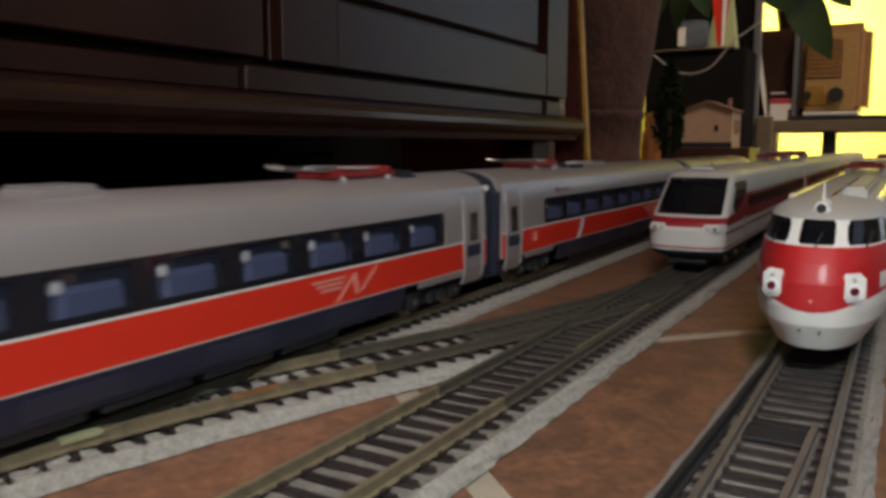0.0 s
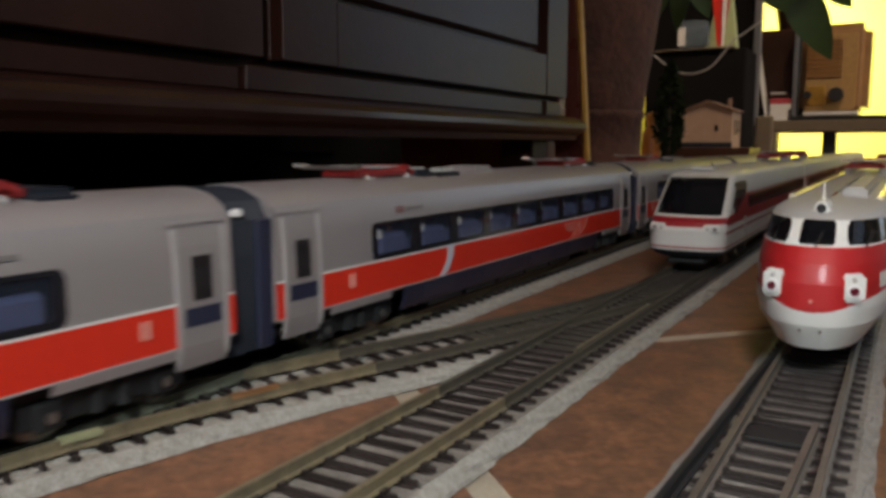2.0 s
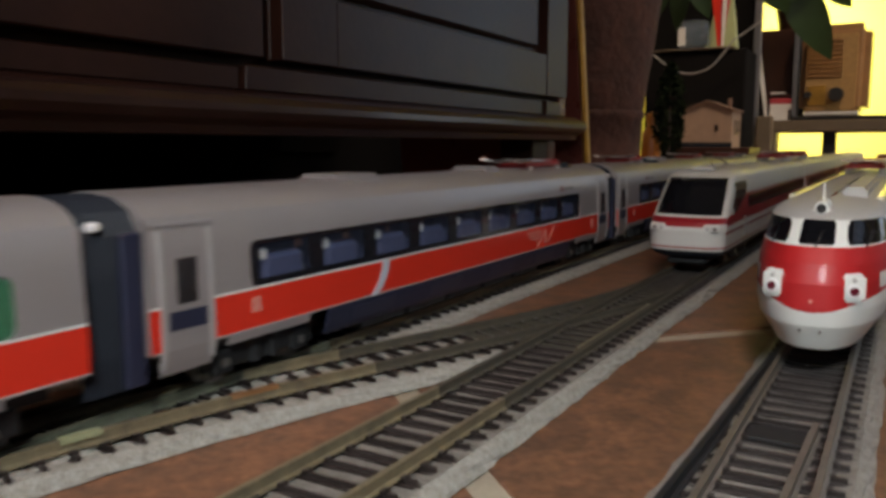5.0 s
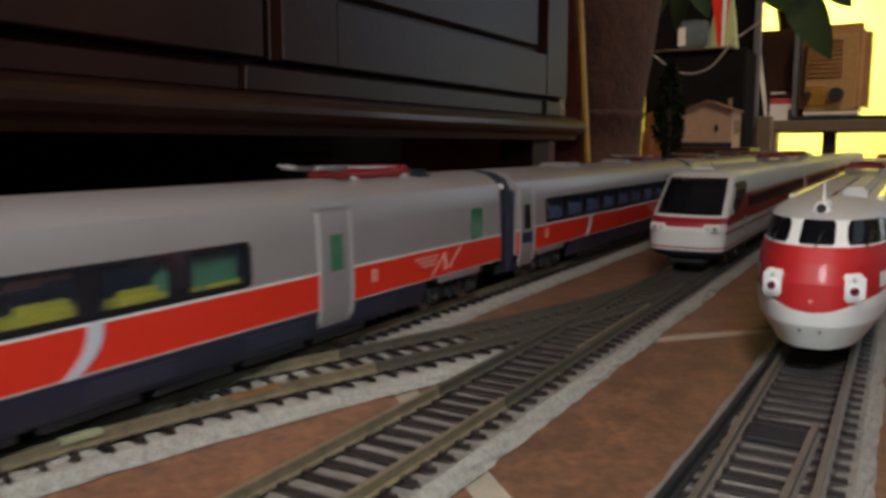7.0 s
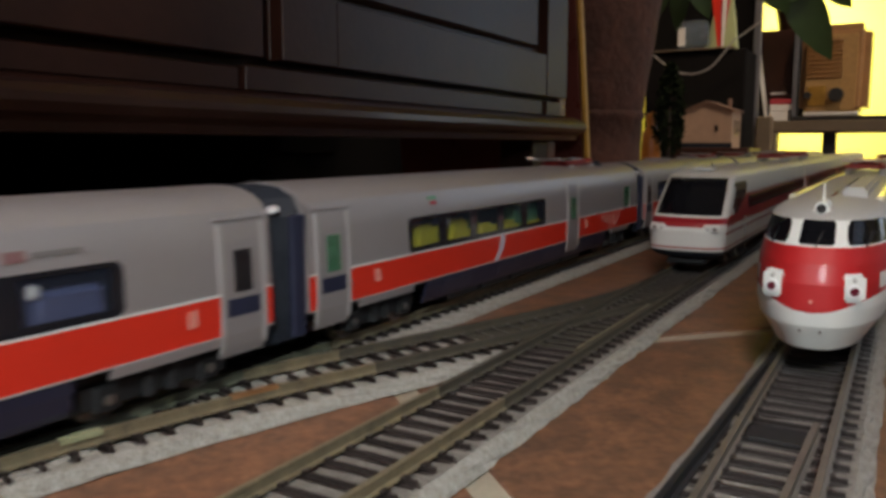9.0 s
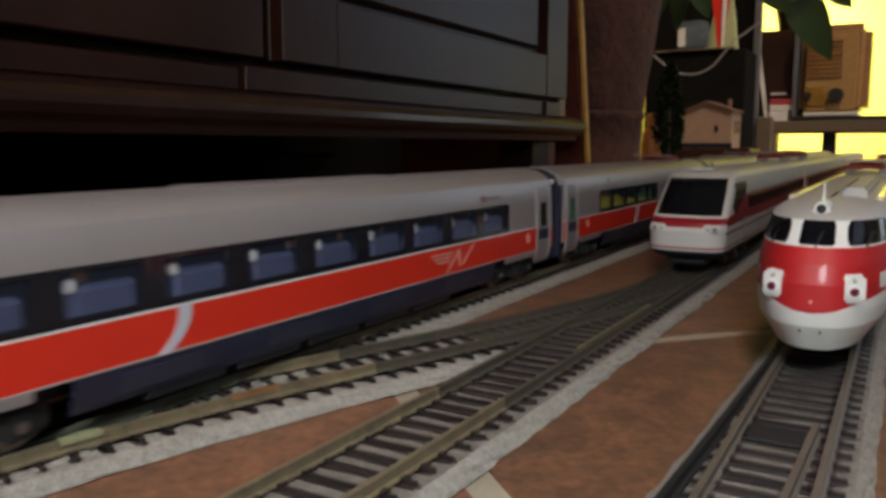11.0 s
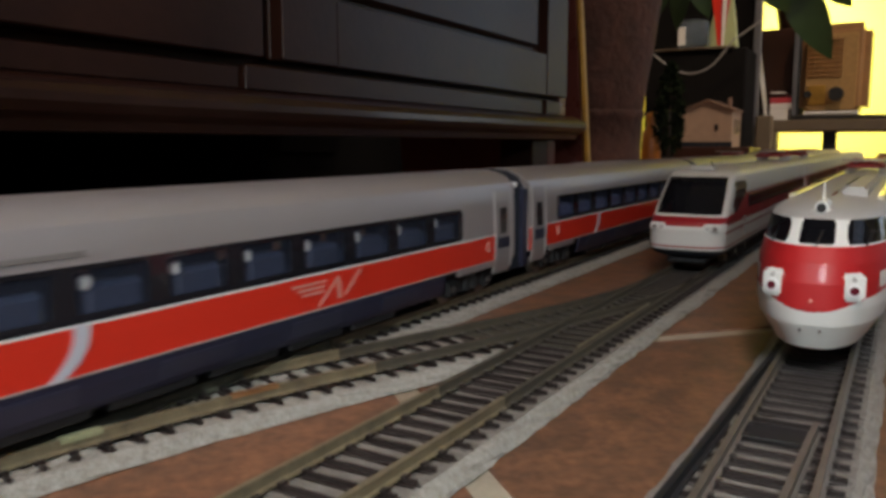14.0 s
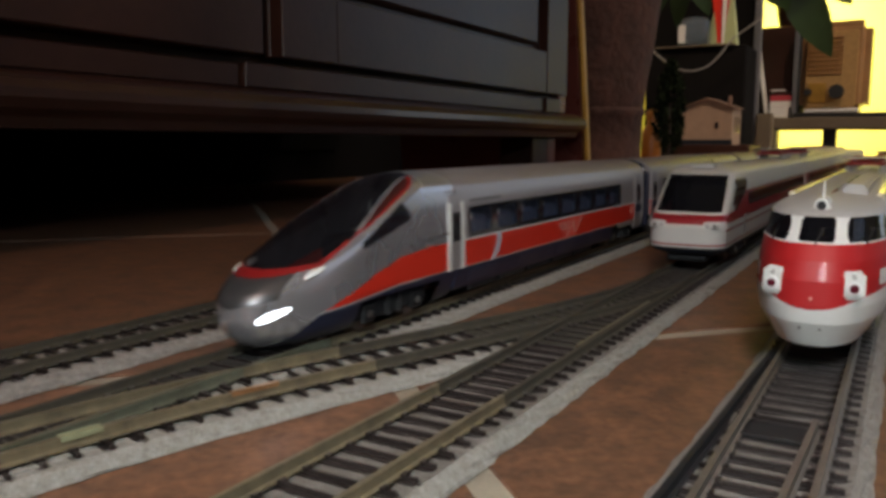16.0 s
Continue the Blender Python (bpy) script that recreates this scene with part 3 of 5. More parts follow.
def interior(parent, u0, u1, mat, n):
    bm = box(bmesh.new(), -0.0135, 0.0135, u0, u1, 0.0195, 0.0203)
    part("interior_floor", bm, BLACK, parent)
    w = (u1 - u0) / n
    for i in range(n):
        a, b = u0 + i * w, u0 + (i + 1) * w
        for sx in (-1, 1):
            bm = bmesh.new()
            if mat is not SEAT_Y:
                box(bm, sx * 0.0116 - 0.0028, sx * 0.0116 + 0.0028, a + w * 0.28, b - w * 0.10, 0.0203, 0.0352, 0.0012)
                box(bm, sx * 0.0108 - 0.0028, sx * 0.0108 + 0.0028, a + w * 0.22, a + w * 0.34, 0.0250, 0.0372, 0.0006)
            else:
                tall = (0.0362, 0.0360, 0.0328, 0.0322, 0.0318)[i % 5]
                box(bm, sx * 0.0118 - 0.0024, sx * 0.0118 + 0.0024, a + w * 0.40, b - w * 0.02, 0.0203, tall, 0.0014, 2)
                box(bm, sx * 0.0112 - 0.0020, sx * 0.0112 + 0.0020, a + w * 0.10, a + w * 0.42, 0.0203, 0.0312, 0.0010)
                box(bm, sx * 0.0112 - 0.0020, sx * 0.0112 + 0.0020, a + w * 0.08, a + w * 0.20, 0.0203, tall - 0.001, 0.0008)
            s = part("seat", bm, mat, parent)
            if mat is not SEAT_Y or i == 1:
                bm = box(bmesh.new(), sx * 0.0116 - 0.0029, sx * 0.0116 + 0.0029, a + w * 0.23, a + w * 0.33, 0.0340, 0.0368, 0.0005)
                part("headrest", bm, HEADREST, s, "white headrest cover")


def window_corner(bm, u, z, du, dz, side, r=0.0022):
    """Fillet that rounds one corner of a window opening in the flank."""
    arc = [(r - r * math.cos(k * math.pi / 10), r - r * math.sin(k * math.pi / 10)) for k in range(6)]
    rows = []
    for o in (0.0002, -0.0005):
        rows.append([bm.verts.new((side * (half(z + dz * q) + o), u + du * p, z + dz * q)) for p, q in [(0, 0)] + arc])
    for r_ in rows:
        for i in range(1, 6):
            bm.faces.new((r_[0], r_[i], r_[i + 1]))
    for i in range(1, 6):
        bm.faces.new((rows[0][i], rows[0][i + 1], rows[1][i + 1], rows[1][i]))


def shell(parent, u0, u1, wins, cuts):
    """Silver body with openings: wins are (start, end) of the window bands."""
    bm = bmesh.new()
    roof_shell(bm, u0, u1)
    for side in (-1, 1):
        strip(bm, u0, u1, 0.0186, 0.0284, side)
        strip(bm, u0, u1, 0.0392, 0.0466, side)
        e = [u0] + [v for w in wins for v in w] + [u1]
        for a, b in zip(e[::2], e[1::2]):
            strip(bm, a, b, 0.0284, 0.0392, side)
        for a, b in wins:
            for cu, du in ((a, 1), (b, -1)):
                for cz, dz in ((0.0284, 1), (0.0392, -1)):
                    window_corner(bm, cu, cz, du, dz, side)
    for u in (u0, u1 - 0.0006):
        box(bm, -0.0158, 0.0158, u, u + 0.0006, 0.0186, 0.0462)
    bmesh.ops.remove_doubles(bm, verts=bm.verts, dist=1e-6)
    part("body", bm, SILVER, parent, "silver grey body shell", True)
    for side in (-1, 1):
        sk = panel("skirt", parent, BLUE, *cuts, 0.0112, 0.0186, side, 0.0, 0.0006, label="dark blue skirt")
        for k in range(4):
            a = cuts[0] + (cuts[1] - cuts[0]) * (0.06 + 0.24 * k)
            panel("hatch", sk, HATCH, a, a + 0.021, 0.0128, 0.0170, side, 0.0002, 0.0003, label="slate blue equipment hatch")


def window_band(parent, u0, u1, side, n, first=None):
    fr = bmesh.new()
    strip(fr, u0, u1, 0.0284, 0.0300, side, -0.0001, 0.0006), strip(fr, u0, u1, 0.0381, 0.0392, side, -0.0001, 0.0006)
    w = (u1 - u0) / n
    gap = w * 0.115
    for i in range(n + 1):
        c = u0 + i * w
        strip(fr, max(u0, c - gap), min(u1, c + gap), 0.0300, 0.0381, side, -0.0001, 0.0006)
    b = part("window_band", fr, BAND, parent, "black window band")
    for i in range(n):
        panel("window_pane", b, TINT, u0 + i * w + gap, u0 + (i + 1) * w - gap, 0.0300, 0.0381, side, -0.0003, 0.0003)


def red_runs(parent, runs, side):
    for a, b in runs:
        r = panel("red_stripe", parent, RED, a, b, 0.0187, 0.0279, side, 0.00018, 0.0004, label="bright red stripe")
        panel("white_line", r, WHITE, a, b, 0.0279, 0.0284, side, 0.0002, 0.0004)
        panel("lower_line", r, EDGE, a, b, 0.0186, 0.0190, side, 0.00032, 0.0004, label="thin pale lower line")


def small_marks(parent, u, side):
    bm = bmesh.new()
    for k in range(2):
        strip(bm, u + k * 0.0016, u + k * 0.0016 + 0.0009, 0.0225, 0.0262, side, 0.00035, 0.0002)
    part("class_mark", bm, PALE, parent, "small pale bars of illegible lettering")


def underframe(parent, u0, u1):
    bm = box(bmesh.new(), -0.0125, 0.0125, u0 + 0.006, u1 - 0.006, 0.0150, 0.0190)
    for k in range(5):
        y = u0 + 0.075 + k * (u1 - u0 - 0.17) / 4.4
        box(bm, -0.0140, 0.0140, y, y + 0.022, 0.0090, 0.0155, 0.0005)
    part("underframe", bm, BLACK, parent, "black underframe boxes")


def bellows(parent, u, far=False):
    vs, fs, ring = [], [], [(x * 0.93, z) for x, z in [(0.0150, 0.0125), (0.0158, 0.020), (0.0158, 0.036), (0.0150, 0.044), (0.0125, 0.0485), (0.007, 0.0508), (0, 0.0514)]]
    ring = ring + [(-x, z) for x, z in ring[-2::-1]]
    m = len(ring)
    ys = [-0.0074 + 0.0148 * i / 14 for i in range(15)]
    for i, y in enumerate(ys):
        k = 1.0 if i % 2 == 0 else 0.94
        vs += [(x * k, u + y, z if z < 0.02 else z * (1 if k == 1 else 0.985)) for x, z in ring]
    for i in range(len(ys) - 1):
        for j in range(m - 1):
            fs.append((i * m + j, i * m + j + 1, (i + 1) * m + j + 1, (i + 1) * m + j))
    b = mesh_ob("gangway_bellows", vs, fs, BELLOWS, parent, "ribbed blue-grey gangway bellows")
    for s in (-1, 1):
        part("end_fitting", box(bmesh.new(), s * 0.0140 - 0.0010, s * 0.0140 + 0.0010, u - 0.0045, u - 0.0020, 0.0448, 0.0466, 0.0004), HEADREST, b, "small white end fitting")
        part("corner_panel", box(bmesh.new(), s * 0.0148 - 0.0008, s * 0.0148 + 0.0008, u + 0.0018, u + 0.0066, 0.0130, 0.0440, 0.0004), BLUE, b, "dark blue corner panel")


MOVING = []


def coach(k, wins, seat, n, doors, reds, label, pantos=(), boxes=(), marks=(), sw=None, smallwins=()):
    c = thing("train_coach", label, "model train", pose(TRACK_B, JOINT0 + (k - 2) * COACH, 0), "coaches of the silver and red train")
    MOVING.append((c, JOINT0 + (k - 2) * COACH))
    u0, u1 = 0.0048, COACH - 0.0092
    shell(c, u0, u1, sorted(list(wins) + list(smallwins)), (0.062, COACH - 0.062))
    underframe(c, u0, u1)
    for w in wins:
        interior(c, w[0], w[1], seat, max(2, round(n * (w[1] - w[0]) / 0.21)))
        if seat is SEAT_Y:
            part("partition", box(bmesh.new(), -0.013, 0.013, w[1] - 0.024, w[1] - 0.002, 0.0203, 0.0395), TABLE_G, c, "green interior partition")
    for side in (1, -1):
        for w in wins:
            window_band(c, w[0], w[1], side, max(2, round(n * (w[1] - w[0]) / 0.21)))
        for w in smallwins:
            panel("small_window", c, GREENGLASS, w[0], w[1], 0.0284, 0.0392, side, -0.0002, 0.0005, label="small dark window")
        red_runs(c, reds, side)
        for d in doors:
            door(c, d, side, tint=GREENGLASS if seat is SEAT_Y else None, kick=d < 0.18 or seat is not SEAT_Y)
        if sw is not None:
            swoosh(c, sw, side)
        if seat is SEAT_Y:
            part("red_mark", strip(bmesh.new(), 0.0650, 0.0685, 0.0425, 0.0436, side, 0.0003, 0.0002), BOOKRED, c, "small red bar of lettering")
            part("green_mark", strip(bmesh.new(), 0.0640, 0.0690, 0.0440, 0.0452, side, 0.0003, 0.0002), TABLE_G, c, "small green bar of lettering")
        if seat is SEAT_B:
            u = 0.0576 if sw > 0.0805 else 0.2236
            panel("crest_bar", c, CREST, u, u + 0.0040, 0.0412, 0.0432, side, 0.0003, 0.0002, label="small dull red bar of lettering")
            panel("letter_bar", c, GREY_DARK, u + 0.0052, u + 0.0150, 0.0417, 0.0427, side, 0.0003, 0.0002, label="thin grey bar of lettering")
        for kind, u in marks:
            (streak_mark if kind == "streak" else small_marks)(c, u, side)
        # grey valance over the bogies
        for u in (0.040, COACH - 0.040):
            panel("valance", c, SILVER, u - 0.014, u + 0.014, 0.0165, 0.0186, side, 0.0003, 0.0006, label="grey valance over the bogie")
    for u in (0.040, COACH - 0.040):
        bogie(c, u)
    for p in pantos:
        pantograph(c, *p)
    for u0_, u1_, w, h in boxes:
        roof_box(c, u0_, u1_, w, h)
    bellows(c, COACH - 0.0022)
    return c


# ---- end car with the long nose ----
def nose_levels(table, n, smooth=False):
    zs = np.linspace(table[0][0], table[-1][0], n)
    cols = [np.array(c) for c in zip(*table)]
    z = cols[0]

    def eased(c):
        d = np.diff(c) / np.diff(z)
        s = np.zeros(len(c))
        s[0], s[-1] = d[0], d[-1]
        same = d[:-1] * d[1:] > 0
        s[1:-1][same] = 2 * d[:-1][same] * d[1:][same] / (d[:-1] + d[1:])[same]
        i = np.clip(np.searchsorted(z, zs) - 1, 0, len(z) - 2)
        h = z[i + 1] - z[i]
        u = (zs - z[i]) / h
        return (2 * u ** 3 - 3 * u ** 2 + 1) * c[i] + (u ** 3 - 2 * u ** 2 + u) * h * s[i] + (3 * u ** 2 - 2 * u ** 3) * c[i + 1] + (u ** 3 - u ** 2) * h * s[i + 1]

    vals = [eased(c) if smooth else np.interp(zs, z, c) for c in cols[1:]]
    return [(float(zs[k]), *[float(v[k]) for v in vals]) for k in range(n)]


def nose_shell(parent, table, nz, ns, back, classify, mats, labels, power=1.0, smooth=False):
    """Rounded nose from horizontal rings: table rows are height, half width, front, depth of the rounding.
    Rings run round the front and back along both flanks to 'back'; classify splits the skin into parts."""
    rows = nose_levels(table, nz, smooth)
    grid = []
    for z, hw, yf, c in rows:
        ring = []
        for i in range(ns + 1):
            s = -1 + 2 * i / ns
            a = s * math.pi / 2
            ring.append(Vector((hw * math.sin(a) if power == 1 else hw * math.copysign(abs(math.sin(a)) ** power, a), yf + c * (1 - math.cos(a)), z)))
        nb = 60
        left = [Vector((-hw, yf + c + (back - yf - c) * (1 - j / nb), z)) for j in range(nb)]
        right = [Vector((hw, yf + c + (back - yf - c) * (j + 1) / nb, z)) for j in range(nb)]
        grid.append(left + ring + right)
    groups = {}
    for i in range(len(grid) - 1):
        for j in range(len(grid[0]) - 1):
            q = [grid[i][j], grid[i][j + 1], grid[i + 1][j + 1], grid[i + 1][j]]
            mid = (q[0] + q[1] + q[2] + q[3]) / 4
            hw = (rows[i][1] + rows[i + 1][1]) / 2 + 1e-6
            key = classify(mid.x / hw, mid.x, mid.y, mid.z)
            if key is None:
                continue
            g = groups.setdefault(key, ([], []))
            b = len(g[0])
            g[0].extend(q)
            g[1].append((b, b + 1, b + 2, b + 3))
    out = {}
    for key, (vs, fs) in groups.items():
        halves = [(vs, fs)]
        if key in ("side_window", "headlight", "quarter_panel", "pillar"):
            halves = []
            for sd in (-1, 1):
                q = [i for f in fs if vs[f[0]].x * sd > 0 for i in f]
                halves.append(([vs[i] for i in q], [tuple(range(i, i + 4)) for i in range(0, len(q), 4)]))
        for v, f in halves:
            if f:
                out[key] = mesh_ob(key, v, f, mats[key], parent, labels.get(key, ""), True)
    return out


LONG_NOSE = [  # height, half width, front, rounding
    (0.0078, 0.0090, -0.3085, 0.022), (0.0095, 0.0120, -0.3125, 0.027), (0.0125, 0.0142, -0.3155, 0.031), (0.0165, 0.0157, -0.3172, 0.034), (0.0200, 0.0162, -0.3172, 0.036),
    (0.0225, 0.0162, -0.3160, 0.034), (0.0250, 0.0162, -0.3130, 0.031), (0.0275, 0.0162, -0.3085, 0.027), (0.0300, 0.0162, -0.3025, 0.022), (0.0345, 0.0161, -0.2908, 0.016),
    (0.0400, 0.0158, -0.2768, 0.012), (0.0437, 0.0153, -0.2675, 0.012), (0.0466, 0.0146, -0.2600, 0.012), (0.0481, 0.0134, -0.2560, 0.012), (0.0496, 0.0112, -0.2515, 0.012), (0.0507, 0.0082, -0.2470, 0.011),
    (0.0514, 0.0045, -0.2420, 0.009), (0.0516, 0.0004, -0.2370, 0.005)]


def nose_class(xn, x, y, z):
    low = lerp([(-0.312, 0.0), (-0.308, 0.0088), (-0.298, 0.0160), (-0.2846, 0.0169), (-0.2625, 0.0185), (-0.2, 0.0186)], y)
    if z < low:
        # the skirt is cut away round the leading bogie
        return None if -0.282 < y < -0.238 and z < 0.0166 else "skirt"
    hi = lerp([(-0.299, 0.0160), (-0.290, 0.0188), (-0.282, 0.0213), (-0.2758, 0.0235), (-0.262, 0.0270), (-0.2462, 0.0281), (-0.2, 0.0281)], y)
    if z < hi and y > -0.2985 and abs(xn) > 0.6:
        return "stripe_edge" if z < low + 0.0005 else "red_stripe"
    rim = lerp([(-0.322, 0.0262), (-0.309, 0.0266), (-0.2958, 0.0286), (-0.2824, 0.0347), (-0.262, 0.0432), (-0.243, 0.0507), (-0.235, 0.0530)], y)
    if z > rim and y < -0.240:
        arch = lerp([(-0.284, 0.0140), (-0.274, 0.0118), (-0.262, 0.0092), (-0.250, 0.0070), (-0.242, 0.0062)], y)
        if y > -0.284 and abs(x) > arch:
            if z < rim + 0.0005:
                return "windscreen_trim"
            return "pillar" if abs(x) < arch + 0.0012 else "quarter_panel"
        if y < -0.284 and z < rim + lerp([(-0.309, 0.0015), (-0.30, 0.0011), (-0.284, 0.0006)], y):
            return "windscreen_trim"
        return "windscreen"
    if 0.0313 + (y + 0.281) * 0.262 < z < 0.0333 + (y + 0.281) * 0.47 and -0.281 < y < -0.2562 - max(0.0, z - 0.0395) * 1.0 and abs(xn) > 0.7:
        return "side_window"
    if ((abs(x) - 0.0092) / 0.0025) ** 2 + ((z - 0.0174 - (abs(x) - 0.0092) * 0.55) / 0.0010) ** 2 < 1 and y < -0.300:
        return "headlight"
    if abs(x) < 0.0102 and y < -0.288 and z > 0.0192 + abs(x) * 0.22:
        return "nose_hood"
    return "body"


def end_car(label, m):
    c = thing("train_end_car", label, "model train", m, "coaches of the silver and red train")
    mats = {"skirt": BLUE, "windscreen_trim": TRIMRED, "red_stripe": RED, "stripe_edge": EDGE, "windscreen": DARKGLASS, "quarter_panel": QUARTER, "pillar": NOSE, "headlight": HEADLAMP, "side_window": BAND, "nose_hood": HOOD, "body": NOSE}
    nose_shell(c, LONG_NOSE, 240, 170, -0.228, nose_class, mats,
               {"skirt": "dark blue skirt", "red_stripe": "bright red stripe sweeping down the nose", "windscreen": "dark sloping windscreen",
                "side_window": "dark cab side window", "body": "glossy silver nose shell", "windscreen_trim": "dark red windscreen border",
                "quarter_panel": "black quarter panel with a reddish reflection in its colour", "pillar": "pale silver windscreen pillar", "headlight": "bright white lit headlight", "nose_hood": "dark graphite nose hood", "stripe_edge": "thin pale lower line"}, 0.95, True)
    part("cab_interior", box(bmesh.new(), -0.009, 0.009, -0.270, -0.235, 0.020, 0.033, 0.002), BLACK, c, "black cab interior")
    w = (-0.2200, -0.0500)
    shell(c, -0.2285, -0.0092, [w], (-0.228, -0.062))
    underframe(c, -0.290, -0.005)
    interior(c, w[0], w[1], SEAT_D, 8)
    for side in (1, -1):
        window_band(c, w[0], w[1], side, 8)
        red_runs(c, [(-0.2285, -0.0260)], side)
        door(c, -0.2283, side, 0.0086, True)
        door(c, -0.0192, side)
        swoosh(c, -0.2040, side)
        streak_mark(c, -0.121, side)
        small_marks(c, -0.0330, side)
        panel("valance", c, SILVER, -0.054, -0.026, 0.0165, 0.0186, side, 0.0003, 0.0006, label="grey valance over the bogie")
        bm = bmesh.new()
        bmesh.ops.create_uvsphere(bm, u_segments=12, v_segments=8, radius=1.0, matrix=Matrix.Translation((side * 0.0126, -0.2975, 0.0272)) @ Matrix.Rotation(radians(16), 4, "X") @ Matrix.Diagonal((0.0016, 0.0050, 0.0010, 1)))
        part("marker_lamp", bm, LAMPGLASS, c, "clear marker lamp lens", True)
        bm = bmesh.new()
        strip(bm, -0.247, -0.233, 0.0310, 0.0316, side, 0.0003, 0.0002)
        part("number_bar", bm, GREY_DARK, c, "small dark bar of illegible lettering")
        bm = bmesh.new()
        strip(bm, -0.2185, -0.194, 0.0408, 0.0418, side, 0.0003, 0.0002)
        part("label_bar", bm, GREY_DARK, c, "long grey bar over the windows")
    for u in (-0.262, -0.040):
        bogie(c, u)
    return c


# ---- the moving train ----
END_A = end_car("silver end car with pointed nose and bright red stripe", pose(TRACK_B, JOINT0, 0))
MOVING.append((END_A, JOINT0))
bellows(END_A, -0.0022)
STD = dict(wins=[(0.0336, 0.2470)], seat=SEAT_B, n=9, doors=(0.0146, 0.2785), reds=[(0.0048, 0.0079), (0.0213, 0.2715), (0.2852, 0.2878)], sw=0.080)
MIR = dict(wins=[(0.0445, 0.2590)], seat=SEAT_B, n=9, doors=(0.0146, 0.2785), reds=[(0.0048, 0.0079), (0.0213, 0.2715), (0.2852, 0.2878)], sw=0.081)
coach(2, **STD, label="silver coach with red stripe and dark windows, on model rails", boxes=[(0.10, 0.19, 0.006, 0.0006)], marks=[("streak", 0.205), ("class", 0.0335), ("class", 0.262)])
coach(3, [(0.0515, 0.1580)], SEAT_Y, 10, (0.0146, 0.1890), [(0.0048, 0.0079), (0.0213, 0.1822), (0.1958, 0.2878)], "silver restaurant coach with yellow seats behind its windows",
      pantos=[(0.2055, 0.2405, 1)], marks=[("streak", 0.245), ("class", 0.0335), ("class", 0.205)], sw=0.108, smallwins=[(0.2640, 0.2745)])
coach(4, **STD, label="silver coach with red stripe and blue seats inside", boxes=[(0.075, 0.102, 0.007, 0.0016), (0.166, 0.1835, 0.0075, 0.0018)], pantos=[(0.2070, 0.2455, 1)],
      marks=[("streak", 0.205), ("class", 0.0335), ("class", 0.262)])
coach(5, **MIR, label="silver coach with a red pantograph folded on its roof", boxes=[(0.122, 0.142, 0.0065, 0.0022)], pantos=[(0.0515, 0.0813, 1, 3), (0.2125, 0.2435, 1)], marks=[("streak", 0.208), ("class", 0.0335)])
coach(6, **MIR, label="silver coach with red stripe under a folded pantograph", pantos=[(0.0515, 0.0813, 1, 3)], boxes=[(0.13, 0.155, 0.006, 0.0016)], marks=[("streak", 0.208), ("class", 0.0335)])
END_B = end_car("silver leading end car with pointed nose, red stripe", pose(TRACK_B, JOINT0 + 5 * COACH, 0, 0, 0, 180))
MOVING.append((END_B, JOINT0 + 5 * COACH))


# ---- white train with maroon stripe ----
WEDGE = [(0.0118, 0.0120, 0.3520, 0.012), (0.0135, 0.0148, 0.3465, 0.010), (0.0150, 0.0158, 0.3445, 0.009), (0.0165, 0.0162, 0.3435, 0.009), (0.0250, 0.0164, 0.3430, 0.009), (0.0285, 0.0163, 0.3450, 0.009),
         (0.0305, 0.0161, 0.3475, 0.009), (0.0400, 0.0155, 0.3580, 0.009), (0.0470, 0.0147, 0.3665, 0.009), (0.0484, 0.0138, 0.3700, 0.010), (0.0494, 0.0118, 0.3750, 0.010), (0.0500, 0.0085, 0.3810, 0.010), (0.0503, 0.0003, 0.390, 0.01)]


def wedge_class(xn, x, y, z):
    side = abs(xn) > 0.985
    if not side and 0.0312 < z < 0.0468 and abs(xn) < 0.87:
        return "windscreen"
    if z < 0.0160:
        return "lower_apron"
    if side and 0.0312 + max(0.0, y - 0.374) * 0.30 < z < 0.0448 and 0.3655 + (z - 0.0312) * 0.6 < y < 0.398 + (z - 0.0312) * 0.25:
        return "side_window"
    if (not side and 0.0262 < z < 0.0302) or (side and 0.0268 < z < lerp([(0.34, 0.0302), (0.372, 0.0312), (0.40, 0.0385), (1, 0.0385)], y)):
        if not (abs(xn) > 0.52 and not side and z < 0.0278):
            return "maroon_stripe"
    if 0.0170 < z < 0.0178 or (side and 0.0232 < z < 0.0240):
        return "thin_line"
    return "body"


